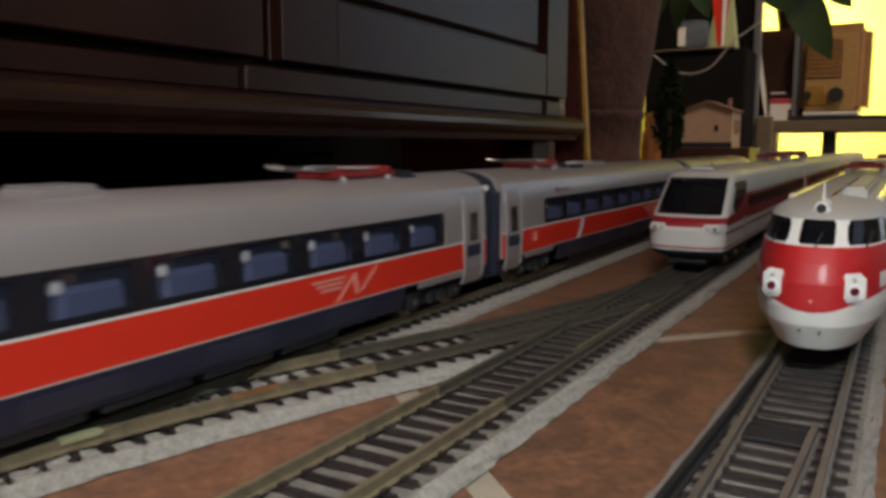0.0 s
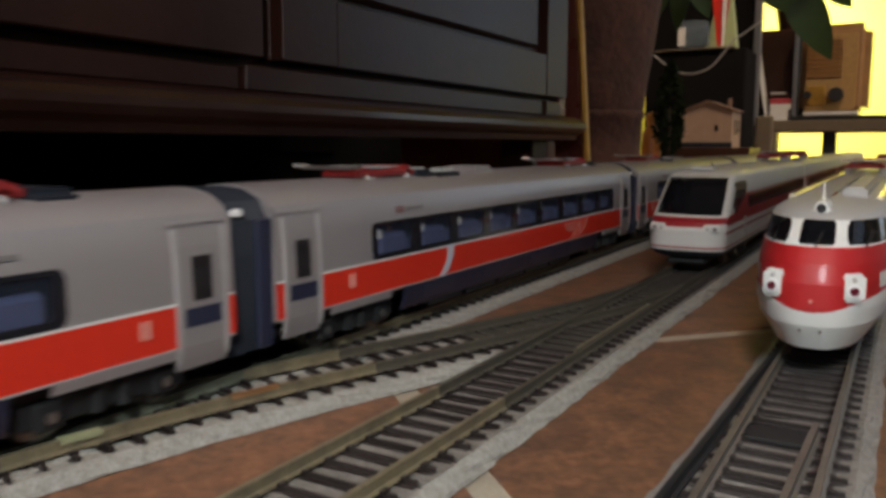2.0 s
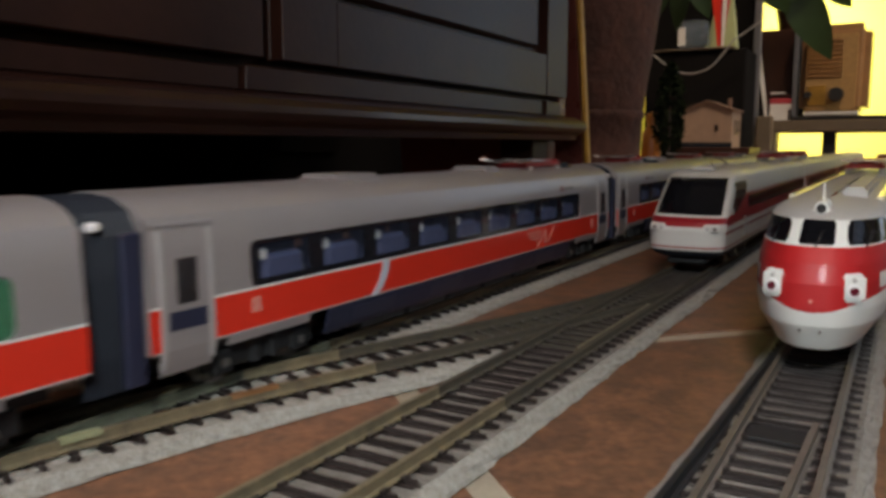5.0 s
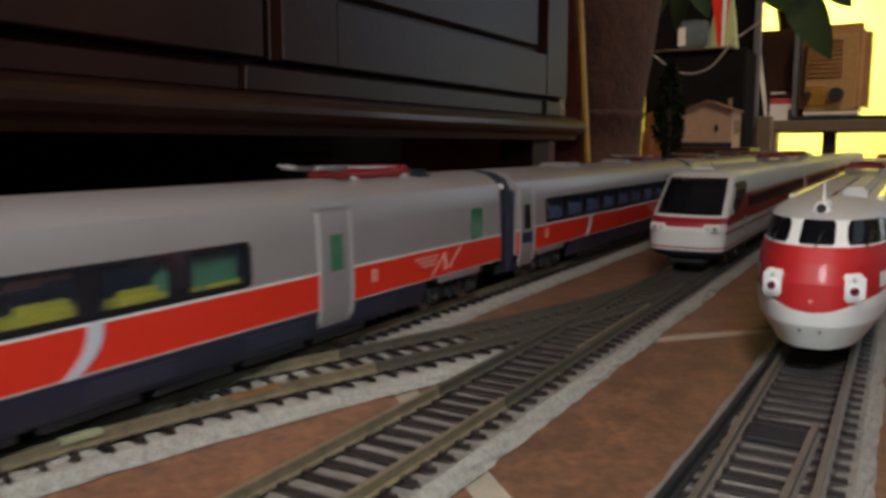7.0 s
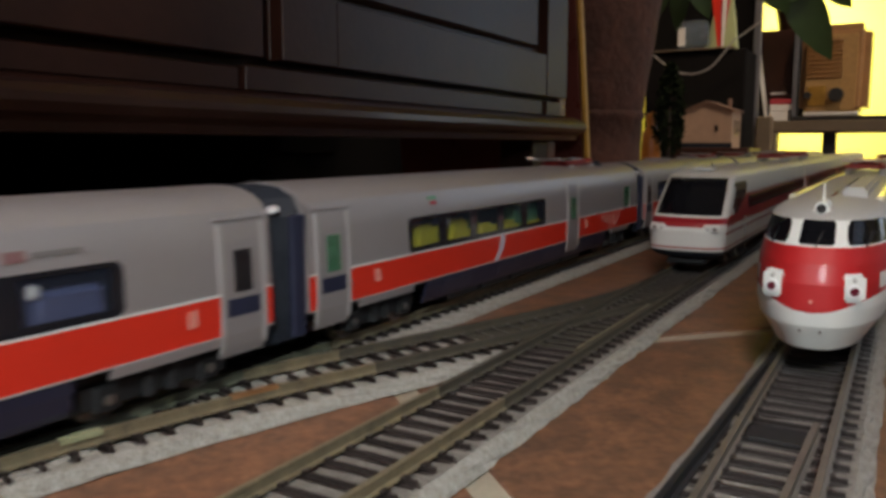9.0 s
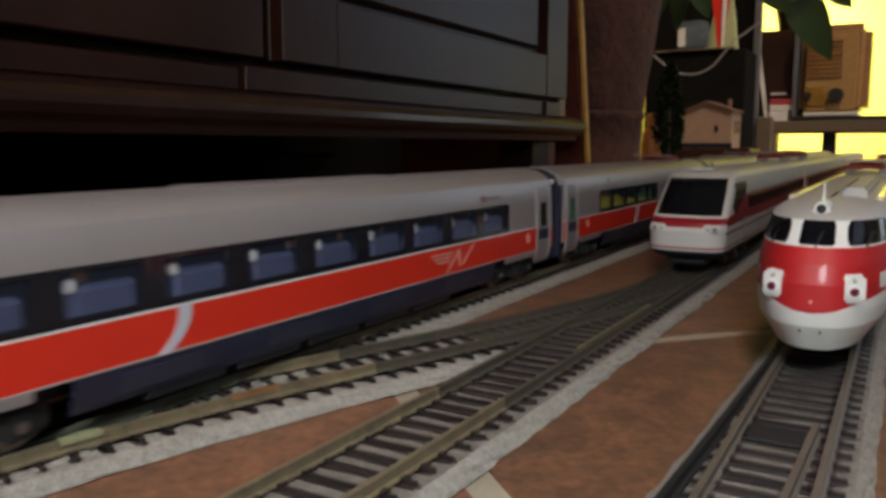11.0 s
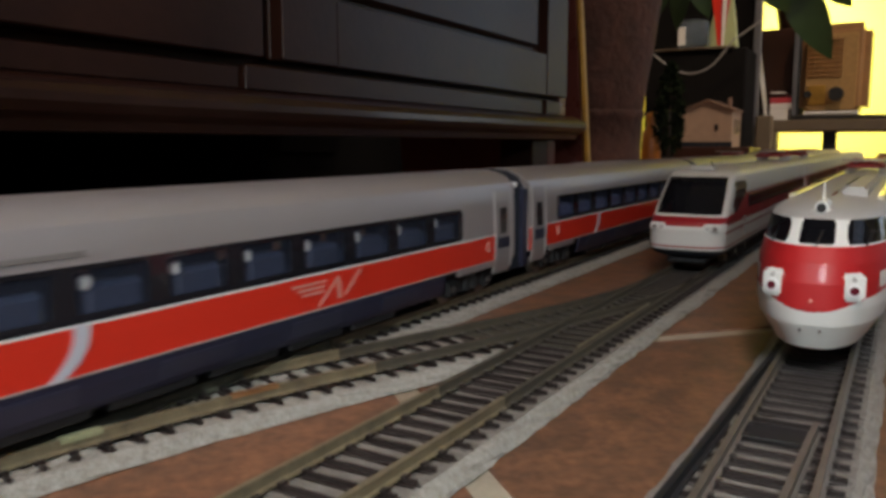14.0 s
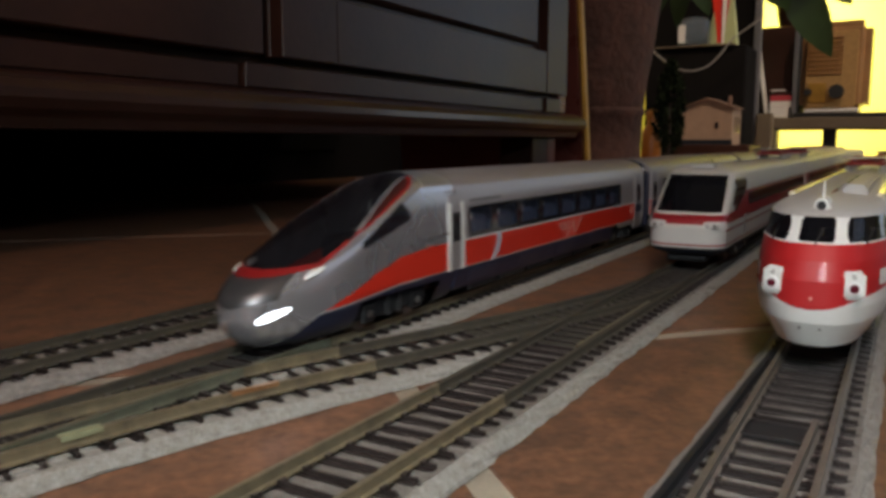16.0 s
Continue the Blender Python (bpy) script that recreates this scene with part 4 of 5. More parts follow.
def wedge_train():
    c = thing("white_end_car", "white end car with maroon stripe and black windscreen, on rails", "model train", pose(TRACK_C, 0, 0), "cars of the white train")
    mats = {"windscreen": DARKGLASS, "lower_apron": BELLOWS, "side_window": BAND, "maroon_stripe": MAROON, "body": GREYWHITE, "thin_line": MAROON}
    nose_shell(c, WEDGE, 110, 60, 0.645, wedge_class, mats, {"windscreen": "large black windscreen", "lower_apron": "dark blue-grey lower apron", "maroon_stripe": "maroon stripe", "body": "white body shell",
                                                             "side_window": "dark cab side window", "thin_line": "thin maroon line"}, 0.6)
    part("cab_interior", box(bmesh.new(), -0.013, 0.013, 0.372, 0.42, 0.02, 0.044, 0.002), BLACK, c, "black cab interior")
    for side in (1, -1):
        part("window_band", box(bmesh.new(), side * 0.0157 - 0.0004, side * 0.0157 + 0.0004, 0.405, 0.640, 0.0315, 0.0372), BAND, c, "dark window band within the maroon stripe")
        bm = box(bmesh.new(), side * 0.0112 - 0.0036, side * 0.0112 + 0.0036, 0.3440, 0.3500, 0.0242, 0.0274, 0.0006)
        h = part("headlight_housing", bm, GREYWHITE, c, "white headlight housing")
        for d in (-0.0014, 0.0016):
            part("lens", cyl(bmesh.new(), (side * 0.0112 + d, 0.3434, 0.0258), (side * 0.0112 + d, 0.3450, 0.0258), 0.0009, seg=14), EDGE if d * side < 0 else GREY_DARK, h, "headlight lens")
        part("handrail", cyl(bmesh.new(), (side * 0.0168, 0.392, 0.019), (side * 0.0168, 0.392, 0.028), 0.0004, seg=8), METAL, c)
    part("coupler", box(bmesh.new(), -0.0085, 0.0085, 0.350, 0.372, 0.0095, 0.0125, 0.001), BLACK, c, "black coupler and snow plough")
    part("air_horn_cover", box(bmesh.new(), -0.0055, 0.0055, 0.373, 0.386, 0.0496, 0.0510, 0.0007, 2), GREYWHITE, c, "low white roof cover")
    part("whisker_aerial", cyl(bmesh.new(), (0.004, 0.381, 0.050), (0.003, 0.379, 0.0535), 0.0003, seg=6), BLACK, c)
    for u in (0.40, 0.59):
        bogie(c, u, False)
    car_roof_stuff(c, 0.60, 0.0503)
    y = 0.652
    for k in range(3):
        d = thing("white_coach", "white coach with maroon window stripe, on model rails", "model train", pose(TRACK_C, y, 0), "cars of the white train")
        prof = [(0.0150, 0.0118), (0.0162, 0.0165), (0.0164, 0.0262), (0.0160, 0.0330), (0.0147, 0.0470), (0.0118, 0.0494), (0.006, 0.0502)]
        prof = prof + [(-x, z) for x, z in prof[::-1]]
        sweep("body", [(0, 0.0), (0, 0.300)], prof, GREYWHITE, d, "white body shell")
        for side in (1, -1):
            part("maroon_stripe", box(bmesh.new(), side * 0.0162 - 0.0005, side * 0.0162 + 0.0005, 0.002, 0.298, 0.0268, 0.0385, m=None), MAROON, d, "maroon stripe")
            part("window_band", box(bmesh.new(), side * 0.0163 - 0.0006, side * 0.0163 + 0.0006, 0.02, 0.28, 0.0315, 0.0372), BAND, d, "dark window band")
        part("end_gangway", box(bmesh.new(), -0.012, 0.012, -0.006, 0.0, 0.014, 0.047), BLACK, d)
        for u in (0.055, 0.245):
            bogie(d, u, False)
        if k == 0:
            car_roof_stuff(d, 0.06, 0.0500)
        y += 0.307


def car_roof_stuff(c, u, z):
    """Folded pantograph: red frame and cross bars on two rows of pale insulators, with a drum at its hinge."""
    bm = bmesh.new()
    for s in (-1, 1):
        box(bm, s * 0.0068 - 0.0008, s * 0.0068 + 0.0008, u - 0.022, u + 0.022, z + 0.0028, z + 0.0042, 0.0003)
        cyl(bm, (s * 0.006, u - 0.020, z + 0.0046), (s * 0.002, u + 0.018, z + 0.0060), 0.0008, seg=8)
    for d in (-0.021, -0.007, 0.007, 0.021):
        box(bm, -0.0085, 0.0085, u + d - 0.0010, u + d + 0.0010, z + 0.0026, z + 0.0040, 0.0003)
    p = part("pantograph", bm, PANTO, c, "folded red pantograph")
    part("hinge_drum", cyl(bmesh.new(), (-0.0072, u + 0.020, z + 0.0052), (0.0072, u + 0.020, z + 0.0052), 0.0015, seg=12), PANTO, p, "dull red hinge drum", True)
    bm = bmesh.new()
    for d in (0.0, 0.004):
        cyl(bm, (-0.0100, u - 0.020 - d, z + 0.0062), (0.0100, u - 0.020 - d, z + 0.0062), 0.0006, seg=8)
    part("contact_strip", bm, METAL, p, "bare metal contact strips")
    for d in (-0.018, -0.006, 0.006, 0.018):
        for s in (-1, 1):
            bm = bmesh.new()
            for k in range(3):
                cyl(bm, (s * 0.0072, u + d, z - 0.0012 + k * 0.0013), (s * 0.0072, u + d, z - 0.0004 + k * 0.0013), 0.0017, seg=10)
            cyl(bm, (s * 0.0072, u + d, z - 0.0015), (s * 0.0072, u + d, z + 0.0028), 0.0009, seg=8)
            part("insulator", bm, GREY_ROOF, p, "pale ribbed insulator")


wedge_train()

# ---- rounded crimson and white train ----
BULB = [(0.0120, 0.0098, 0.2066, 0.026), (0.0124, 0.0108, 0.2056, 0.027), (0.0186, 0.0147, 0.2008, 0.033), (0.0190, 0.0151, 0.2006, 0.034), (0.0230, 0.0160, 0.1995, 0.036), (0.0290, 0.0161, 0.1995, 0.036), (0.0335, 0.0157, 0.2010, 0.035), (0.0373, 0.0152, 0.2035, 0.034), (0.0434, 0.0141, 0.2095, 0.032), (0.0444, 0.0134, 0.2115, 0.031), (0.0456, 0.0118, 0.2165, 0.029), (0.0465, 0.0092, 0.2230, 0.026), (0.0470, 0.0055, 0.2310, 0.020), (0.0472, 0.0004, 0.2410, 0.010)]


def bulb_class(xn, x, y, z):
    if 0.0378 < z < 0.0432:
        r = abs(z - 0.0405) / 0.0027
        lim = 0.265 - 0.03 * r ** 4
        for c in (0, -0.70, 0.70):
            if abs(xn - c) < lim:
                return "front_window"
        if abs(xn) > 0.995 and y > 0.261 and int((y - 0.261) / 0.016) % 2 == 0:
            return "side_window"
        return "upper_body"
    if z >= 0.0432:
        return "roof"
    if z >= 0.0373:
        return "upper_body"
    vee = lerp([(0.0, 0.0222), (0.25, 0.0226), (0.6, 0.0246), (0.9, 0.0262), (1.0, 0.0264)], abs(xn))
    if z < vee:
        return "lower_body"
    if abs(xn) > 0.84 and 0.0272 < z < 0.0308:
        return "white_flash"
    return "red_front"


def bulb_train():
    c = thing("rounded_end_car", "crimson and white end car with rounded nose, on rails", "model train", pose(TRACK_D, 0, 0), "cars of the rounded train")
    mats = {"front_window": DARKGLASS, "side_window": BAND, "upper_body": WHITE, "roof": GREY_ROOF, "lower_body": WHITE, "white_flash": WHITE, "red_front": CRIMSON}
    nose_shell(c, BULB, 180, 150, 0.50, bulb_class, mats, {"front_window": "dark curved front windows", "upper_body": "white window pillars", "roof": "grey-white domed roof", "lower_body": "white lower apron",
                                                          "red_front": "glossy crimson nose", "white_flash": "white flank flash"}, 0.80)
    part("cab_interior", box(bmesh.new(), -0.0095, 0.0095, 0.224, 0.26, 0.02, 0.0392, 0.002), BLACK, c, "black cab interior")
    for side in (1, -1):
        m = Matrix.Translation((side * 0.0081, 0.2038, 0.0284)) @ Matrix.Rotation(side * radians(16), 4, "Z")
        bm = box(bmesh.new(), -0.0027, 0.0027, -0.0022, 0.0030, -0.0034, 0.0032, 0.0008, 2, m)
        h = part("headlight_housing", bm, WHITE, c, "white square headlight housing")
        part("headlight_rim", cyl(bmesh.new(), m @ Vector((0, -0.0028, -0.0006)), m @ Vector((0, -0.0015, -0.0006)), 0.0016, seg=20), HEADREST, h, "white lamp ring")
        part("headlight_lens", cyl(bmesh.new(), m @ Vector((0, -0.0031, -0.0006)), m @ Vector((0, -0.0020, -0.0006)), 0.0010, seg=20), REDLENS, h, "dark red lens")
        part("marker_lens", cyl(bmesh.new(), m @ Vector((0, -0.0026, 0.0019)), m @ Vector((0, -0.0015, 0.0021)), 0.0005, seg=14), GREY_ROOF, h)
        part("buffer_socket", cyl(bmesh.new(), (side * 0.0022, 0.2012, 0.0175), (side * 0.0022, 0.2045, 0.0175), 0.00035, seg=10), GREY_DARK, c)
        part("side_panel", box(bmesh.new(), side * 0.0161 - 0.0002, side * 0.0161 + 0.0002, 0.240, 0.49, 0.0228, 0.0262), CRIMSON, c)
    # Pale stud painted in as the small highlight on the crimson nose.
    part("nose_glint", cyl(bmesh.new(), (0, 0.1990, 0.0250), (0, 0.2015, 0.0250), 0.0004, seg=12), PALE, c, "tiny pale stud for the highlight on the nose")
    bm = bmesh.new()
    cyl(bm, (0, 0.2130, 0.0458), (0, 0.2210, 0.0462), 0.0017, seg=18)
    box(bm, -0.0024, 0.0024, 0.2140, 0.2220, 0.0440, 0.0454, 0.0004)
    l = part("roof_lamp", bm, WHITE, c, "white roof lamp housing")
    part("lamp_lens", cyl(bmesh.new(), (0, 0.2126, 0.0458), (0, 0.2135, 0.0458), 0.0011, seg=16), BLACK, l)
    part("aerial", cyl(bmesh.new(), (0, 0.2175, 0.0463), (0, 0.2175, 0.0518), 0.0005, 0.0002, seg=8), WHITE, c, "thin white aerial")
    for xw in (-0.0104, 0.0, 0.0104):
        yw = 0.2035 + 0.034 * (1 - math.cos(math.asin((abs(xw) / 0.0152) ** (1 / 0.80)))) - 0.0006
        part("wiper", cyl(bmesh.new(), (xw, yw, 0.0374), (xw + 0.0012, yw + 0.0036, 0.0410), 0.00025, seg=6), BLACK, c, "thin black wiper")
    for u in (0.30, 0.45):
        bogie(c, u, False)
    # raised roof equipment
    for side in (1, -1):
        part("roof_rib", box(bmesh.new(), side * 0.0115 - 0.0011, side * 0.0115 + 0.0011, 0.256, 0.496, 0.0448, 0.0468, 0.0005), CREAM, c, "glossy cream roof rib")
    part("roof_unit", box(bmesh.new(), 0.0022, 0.0085, 0.248, 0.365, 0.0455, 0.0494, 0.0008, 2), GREY_ROOF, c, "grey roof unit")
    car_roof_stuff(c, 0.455, 0.0475)
    y = 0.508
    for k in range(4):
        d = thing("rounded_coach", "crimson and white coach with ribbed roof, on rails", "model train", pose(TRACK_D, y, 0), "cars of the rounded train")
        prof = [(0.0148, 0.0120), (0.0160, 0.0190), (0.0160, 0.0300), (0.0152, 0.0385), (0.0138, 0.0430), (0.0110, 0.0452), (0.006, 0.0463)]
        prof = prof + [(-x, z) for x, z in prof[::-1]]
        sweep("body", [(0, 0), (0, 0.280)], prof, WHITE, d, "white body shell")
        for side in (1, -1):
            part("red_panel", box(bmesh.new(), side * 0.0160 - 0.0004, side * 0.0160 + 0.0004, 0.0, 0.28, 0.0200, 0.0300), CRIMSON, d, "crimson panel")
            part("window_band", box(bmesh.new(), side * 0.0153 - 0.0004, side * 0.0153 + 0.0004, 0.01, 0.27, 0.0318, 0.0374), BAND, d)
            part("roof_rib", box(bmesh.new(), side * 0.0075 - 0.0008, side * 0.0075 + 0.0008, 0.004, 0.276, 0.0452, 0.0470, 0.0003), CREAM, d, "glossy cream roof rib")
        part("gangway", box(bmesh.new(), -0.011, 0.011, -0.008, 0.0, 0.014, 0.043), BLACK, d)
        for u in (0.05, 0.23):
            bogie(d, u, False)
        if k in (1,):
            car_roof_stuff(d, 0.10, 0.0463)
        y += 0.288


bulb_train()


# ---- cupboard ----
def cupboard():
    y0, y1 = -0.95, 0.985
    x = CUP_X
    c = thing("cupboard", "dark varnished wooden cupboard with panelled doors on short feet", "cupboard")
    boxed("carcass", (ROOM[0] + 0.03, x - 0.022, y0 + 0.01, y1 - 0.045, 0.092, 1.30), DARKWOOD, c, "dark wooden carcass", 0.003)
    # Matt black and set low, so the gap under the cupboard stays in shade.
    boxed("back_shade_board", (ROOM[0] + 0.012, ROOM[0] + 0.028, y0 + 0.01, y1 + 0.10, 0.050, 1.30), MATT, c, "black back board that holds the shade under the cupboard")
    prof = [(0.0, 0.068), (0.008, 0.068), (0.010, 0.0735), (0.013, 0.0752), (0.019, 0.0775), (0.0225, 0.0825), (0.0225, 0.0870), (0.019, 0.0915), (0.012, 0.0940), (0.010, 0.0955), (0.004, 0.0968), (-0.03, 0.0968), (-0.03, 0.068)]
    sweep("base_moulding", [(x - 0.012, y0), (x - 0.012, y1)], prof, POLISHED, c, "rounded polished base moulding")
    boxed("plinth_rail", (x - 0.030, x - 0.008, y0, 0.386, 0.0970, 0.1120), DARKWOOD, c, "", 0.001)
    boxed("plinth_rail", (x - 0.030, x - 0.006, 0.390, 0.878, 0.0970, 0.1135), DARKWOOD, c, "", 0.001)
    boxed("corner_block", (x - 0.030, x - 0.004, 0.886, 0.930, 0.0970, 0.1140), DARKWOOD, c, "", 0.001)
    boxed("corner_post", (x - 0.040, x - 0.012, 0.944, 0.968, 0.0970, 1.30), REDWOOD, c, "reddish corner post", 0.002)
    for a, b in ((-0.62, -0.125), (-0.105, 0.402), (0.420, 0.940)):
        d = boxed("door", (x - 0.022, x - 0.012, a, b, 0.1185, 1.25), DARKWOOD, c, "panelled door", 0.001)
        s = 0.062
        for nm, dims in (("stile", (x - 0.012, x, a, a + 0.060, 0.1185, 1.25)), ("stile", (x - 0.012, x, b - s, b, 0.1668 if a < 0 else 0.1185, 1.25)),
                         ("rail", (x - 0.012, x - 0.0005, a + 0.0608, b if a < 0 else b - s - 0.0008, 0.1185, 0.166)), ("rail", (x - 0.012, x - 0.0005, a + 0.0608, b - s - 0.0008, 1.19, 1.25))):
            boxed(nm, dims, DARKWOOD, d, "", 0.0008)
        boxed("raised_panel", (x - 0.012, x - 0.005, a + 0.070, b - s - 0.016, 0.172, 1.178), DARKWOOD, d, "raised panel", 0.006)
    for y, z in ((y0 + 0.03, 0.0), (0.905, 0.0)):
        boxed("foot", (x - 0.075, x - 0.03, y, y + 0.05, z, 0.0678), DARKWOOD, c, "square wooden foot", 0.002)
    boxed("foot", (x - 0.075, x - 0.032, 0.958, 0.984, 0.0, 0.0678), REDWOOD, c, "reddish wooden foot", 0.002)


cupboard()


# ---- picture frame leaning by the cupboard's end ----
def leaning_frame():
    c = thing("leaning_picture", "reddish varnished picture with gilt edge leaning on the cupboard", "picture")
    m = Matrix.Translation((CUP_X - 0.006, 1.037, 0.0)) @ Matrix.Rotation(radians(-4.2), 4, "Y")
    boxed("backing", (-0.30, -0.0035, 0.0, 0.016, 0.0, 0.60), REDWOOD, c, "reddish varnished board", 0.002, m)
    boxed("gilt_edge", (-0.003, 0.004, -0.003, 0.012, 0.0, 0.60), GILT, c, "worn gilt edge strip", 0.003, m)


leaning_frame()


# ---- planter with a trailing plant ----
def leaf_mesh(bm, m, length, width):
    n = 7
    rows = []
    for i in range(n + 1):
        t = i / n
        w = width * math.sin(math.pi * min(1, t * 0.96 + 0.03)) ** 0.75 * (1 - 0.35 * t)
        z = -0.12 * length * t * t
        rows.append([bm.verts.new(m @ Vector((-w, length * t, z + 0.12 * w))), bm.verts.new(m @ Vector((0, length * t, z))), bm.verts.new(m @ Vector((w, length * t, z + 0.12 * w)))])
    for a, b in zip(rows[:-1], rows[1:]):
        bm.faces.new((a[0], a[1], b[1], b[0])), bm.faces.new((a[1], a[2], b[2], b[1]))


def planter():
    c = thing("planter", "tall dark brown clay urn standing on the floor", "planter", pose(-0.500, 1.36, 0))
    lathe("foot_ring", [(0.0, 0.0), (0.092, 0.0), (0.098, 0.015), (0.097, 0.05), (0.099, 0.105), (0.104, 0.112), (0.102, 0.120)], POT, c, "worn clay foot ring", 48)
    lathe("wall", [(0.0985, 0.1185), (0.102, 0.13), (0.106, 0.17), (0.113, 0.21), (0.121, 0.27), (0.129, 0.33), (0.134, 0.40), (0.136, 0.44)], POT, c, "dark mottled clay wall", 48)
    lathe("rim", [(0.136, 0.44), (0.143, 0.445), (0.145, 0.475), (0.136, 0.485), (0.124, 0.45), (0.0, 0.44)], POT, c, "thick clay rim", 48)


planter()


def curve_rod(name, pts, r, mat, parent=None, label=""):
    cu = bpy.data.curves.new(name, "CURVE")
    cu.dimensions, cu.bevel_depth, cu.bevel_resolution = "3D", r, 2
    sp = cu.splines.new("POLY")
    sp.points.add(len(pts) - 1)
    for p, q in zip(sp.points, pts):
        p.co = (*q, 1)
    ob = new(name, cu)
    me = bpy.data.meshes.new_from_object(ob.evaluated_get(bpy.context.evaluated_depsgraph_get()))
    bpy.data.objects.remove(ob)
    me.materials.clear()
    me.materials.append(mat)
    o = new(name, me)
    o.parent = parent
    if label:
        o["label"] = label
    return o


# ---- far shelf and its things ----
SY = 2.55


def shelf_unit():
    c = thing("shelf_unit", "low open shelf with grey steel upright and brown board", "shelf")
    boxed("shelf_board", (-0.372, 0.85, SY, SY + 0.34, 0.100, 0.134), SHELFM, c, "brown shelf board", 0.003)
    boxed("shelf_mat", (-0.300, 0.85, SY + 0.004, SY + 0.33, 0.1345, 0.1465), BLACK, c, "black board laid on top", 0.002)
    for x in (-0.200, 0.80):
        boxed("leg", (x - 0.018, x + 0.018, SY + 0.03, SY + 0.07, 0.0, 0.0995), BLACK, c, "dark square leg", 0.002)
    boxed("upright", (-0.412, -0.392, SY - 0.03, SY - 0.005, 0.0, 1.2), STEEL, c, "grey steel upright", 0.002)
    boxed("back_panel", (-0.705, -0.414, SY - 0.012, SY - 0.004, 0.0, 0.2450), MATT, c, "black lower back panel")
    boxed("back_panel", (-0.845, -0.414, SY - 0.012, SY - 0.004, 0.2455, 1.18), MATT, c, "black upper back panel")


shelf_unit()


def radio():
    y = SY + 0.02
    c = thing("radio", "vintage honey-coloured wooden radio with grille, on the shelf", "radio")
    b = part("cabinet", box(bmesh.new(), -0.292, -0.106, y, y + 0.20, 0.1470, 0.408, 0.024, 5), RADIOWOOD, c, "rounded honey wood cabinet")
    boxed("front_panel", (-0.272, -0.138, y - 0.004, y + 0.002, 0.1600, 0.378), CLOTHM, c, "tan front panel", 0.002)
    for k in range(9):
        z = 0.256 + k * 0.0125
        boxed("grille_slat", (-0.270, -0.176, y - 0.009, y - 0.0042, z, z + 0.0062), RADIOWOOD, c, "thin wooden slat", 0.001)
    for xx in (-0.252, -0.232, -0.212, -0.192):
        boxed("grille_bar", (xx, xx + 0.003, y - 0.0075, y - 0.0044, 0.254, 0.368), RADIOWOOD, c)
    boxed("dial", (-0.262, -0.215, y - 0.008, y - 0.0042, 0.176, 0.232), GILT, c, "dull golden dial plate", 0.002)
    for xx, zz, r in ((-0.188, 0.206, 0.019), (-0.262, 0.206, 0.010)):
        part("knob", cyl(bmesh.new(), (xx, y - 0.030, zz), (xx, y - 0.004, zz), r, r * 1.1, 24), BLACK, c, "dark round knob", True)
    boxed("base_strip", (-0.272, -0.128, y - 0.010, y - 0.0042, 0.1480, 0.1580), PAPER, c, "pale strip along the foot", 0.002)
    for xx in (-0.27, -0.13):
        boxed("foot", (xx - 0.008, xx + 0.008, y + 0.01, y + 0.03, 0.1465, 0.1475), BLACK, c)


radio()


def shelf_things():
    y = SY + 0.02
    c = thing("picture_board", "upright dark picture board with a pale bluish edge", "picture")
    boxed("board", (-0.302, -0.286, y - 0.008, y + 0.20, 0.1468, 0.408), BLACK, c, "dark board", 0.002)
    boxed("edge", (-0.304, -0.292, y - 0.012, y - 0.0085, 0.1468, 0.408), STEEL, c, "pale metal edge", 0.001)
    tagged(boxed("storage_box", (-0.408, -0.306, y + 0.06, y + 0.24, 0.1345, 0.408), DARKWOOD, None, "", 0.003), "dark brown upright box standing on the shelf", "box")
    m = Matrix.Translation((-0.372, y - 0.012, 0.1345)) @ Matrix.Rotation(radians(-9.5), 4, "Y")
    tagged(boxed("white_card", (-0.003, 0.003, 0, 0.06, 0.0, 0.215), PAPER, None, "", 0.0005, m), "thin white card leaning on the steel upright", "card")
    b = thing("wicker_basket", "dark brown basket on top of the upright box", "basket", pose(-0.344, y + 0.15, 0.4084))
    lathe("bowl", [(0.0, 0.0), (0.026, 0.0), (0.032, 0.03), (0.040, 0.08), (0.042, 0.13), (0.037, 0.13), (0.030, 0.03), (0.0, 0.01)], DARKWOOD, b, "dark woven bowl", 28)
    z = 0.1345
    for w, h, mat, lab, nm in ((0.052, 0.030, PAPER, "white paperback lying flat on the shelf", "book"), (0.068, 0.018, PAPER, "thick white book lying in a stack", "book"), (0.060, 0.016, BOOKRED, "red covered book lying in a stack", "book"),
                               (0.050, 0.012, DARKWOOD, "dark brown book lying in a stack", "book"), (0.040, 0.005, PAPER, "thin pale booklet on a stack of books", "book")):
        b = thing(nm, lab, "book", pose(-0.364, y - 0.005, z), "stack of books")
        boxed("cover", (0, w, 0, 0.15, 0, h), mat, b, "", 0.001)
        boxed("pages", (0.001, w - 0.002, 0.002, 0.1506, h * 0.2, h * 0.8), PAPER, b, "cut page edges")
        z += h + 0.0004
    tagged(boxed("cardboard_box", (-0.392, -0.338, SY - 0.02, SY + 0.05, 0.0, 0.0990), SHELFM, None, "", 0.003), "small brown cardboard box under the shelf board", "box")
    tagged(boxed("cardboard_box", (-0.390, -0.345, SY - 0.06, SY - 0.022, 0.0, 0.146), SHELFM, None, "", 0.004), "small brown box standing before the shelf", "box")


shelf_things()


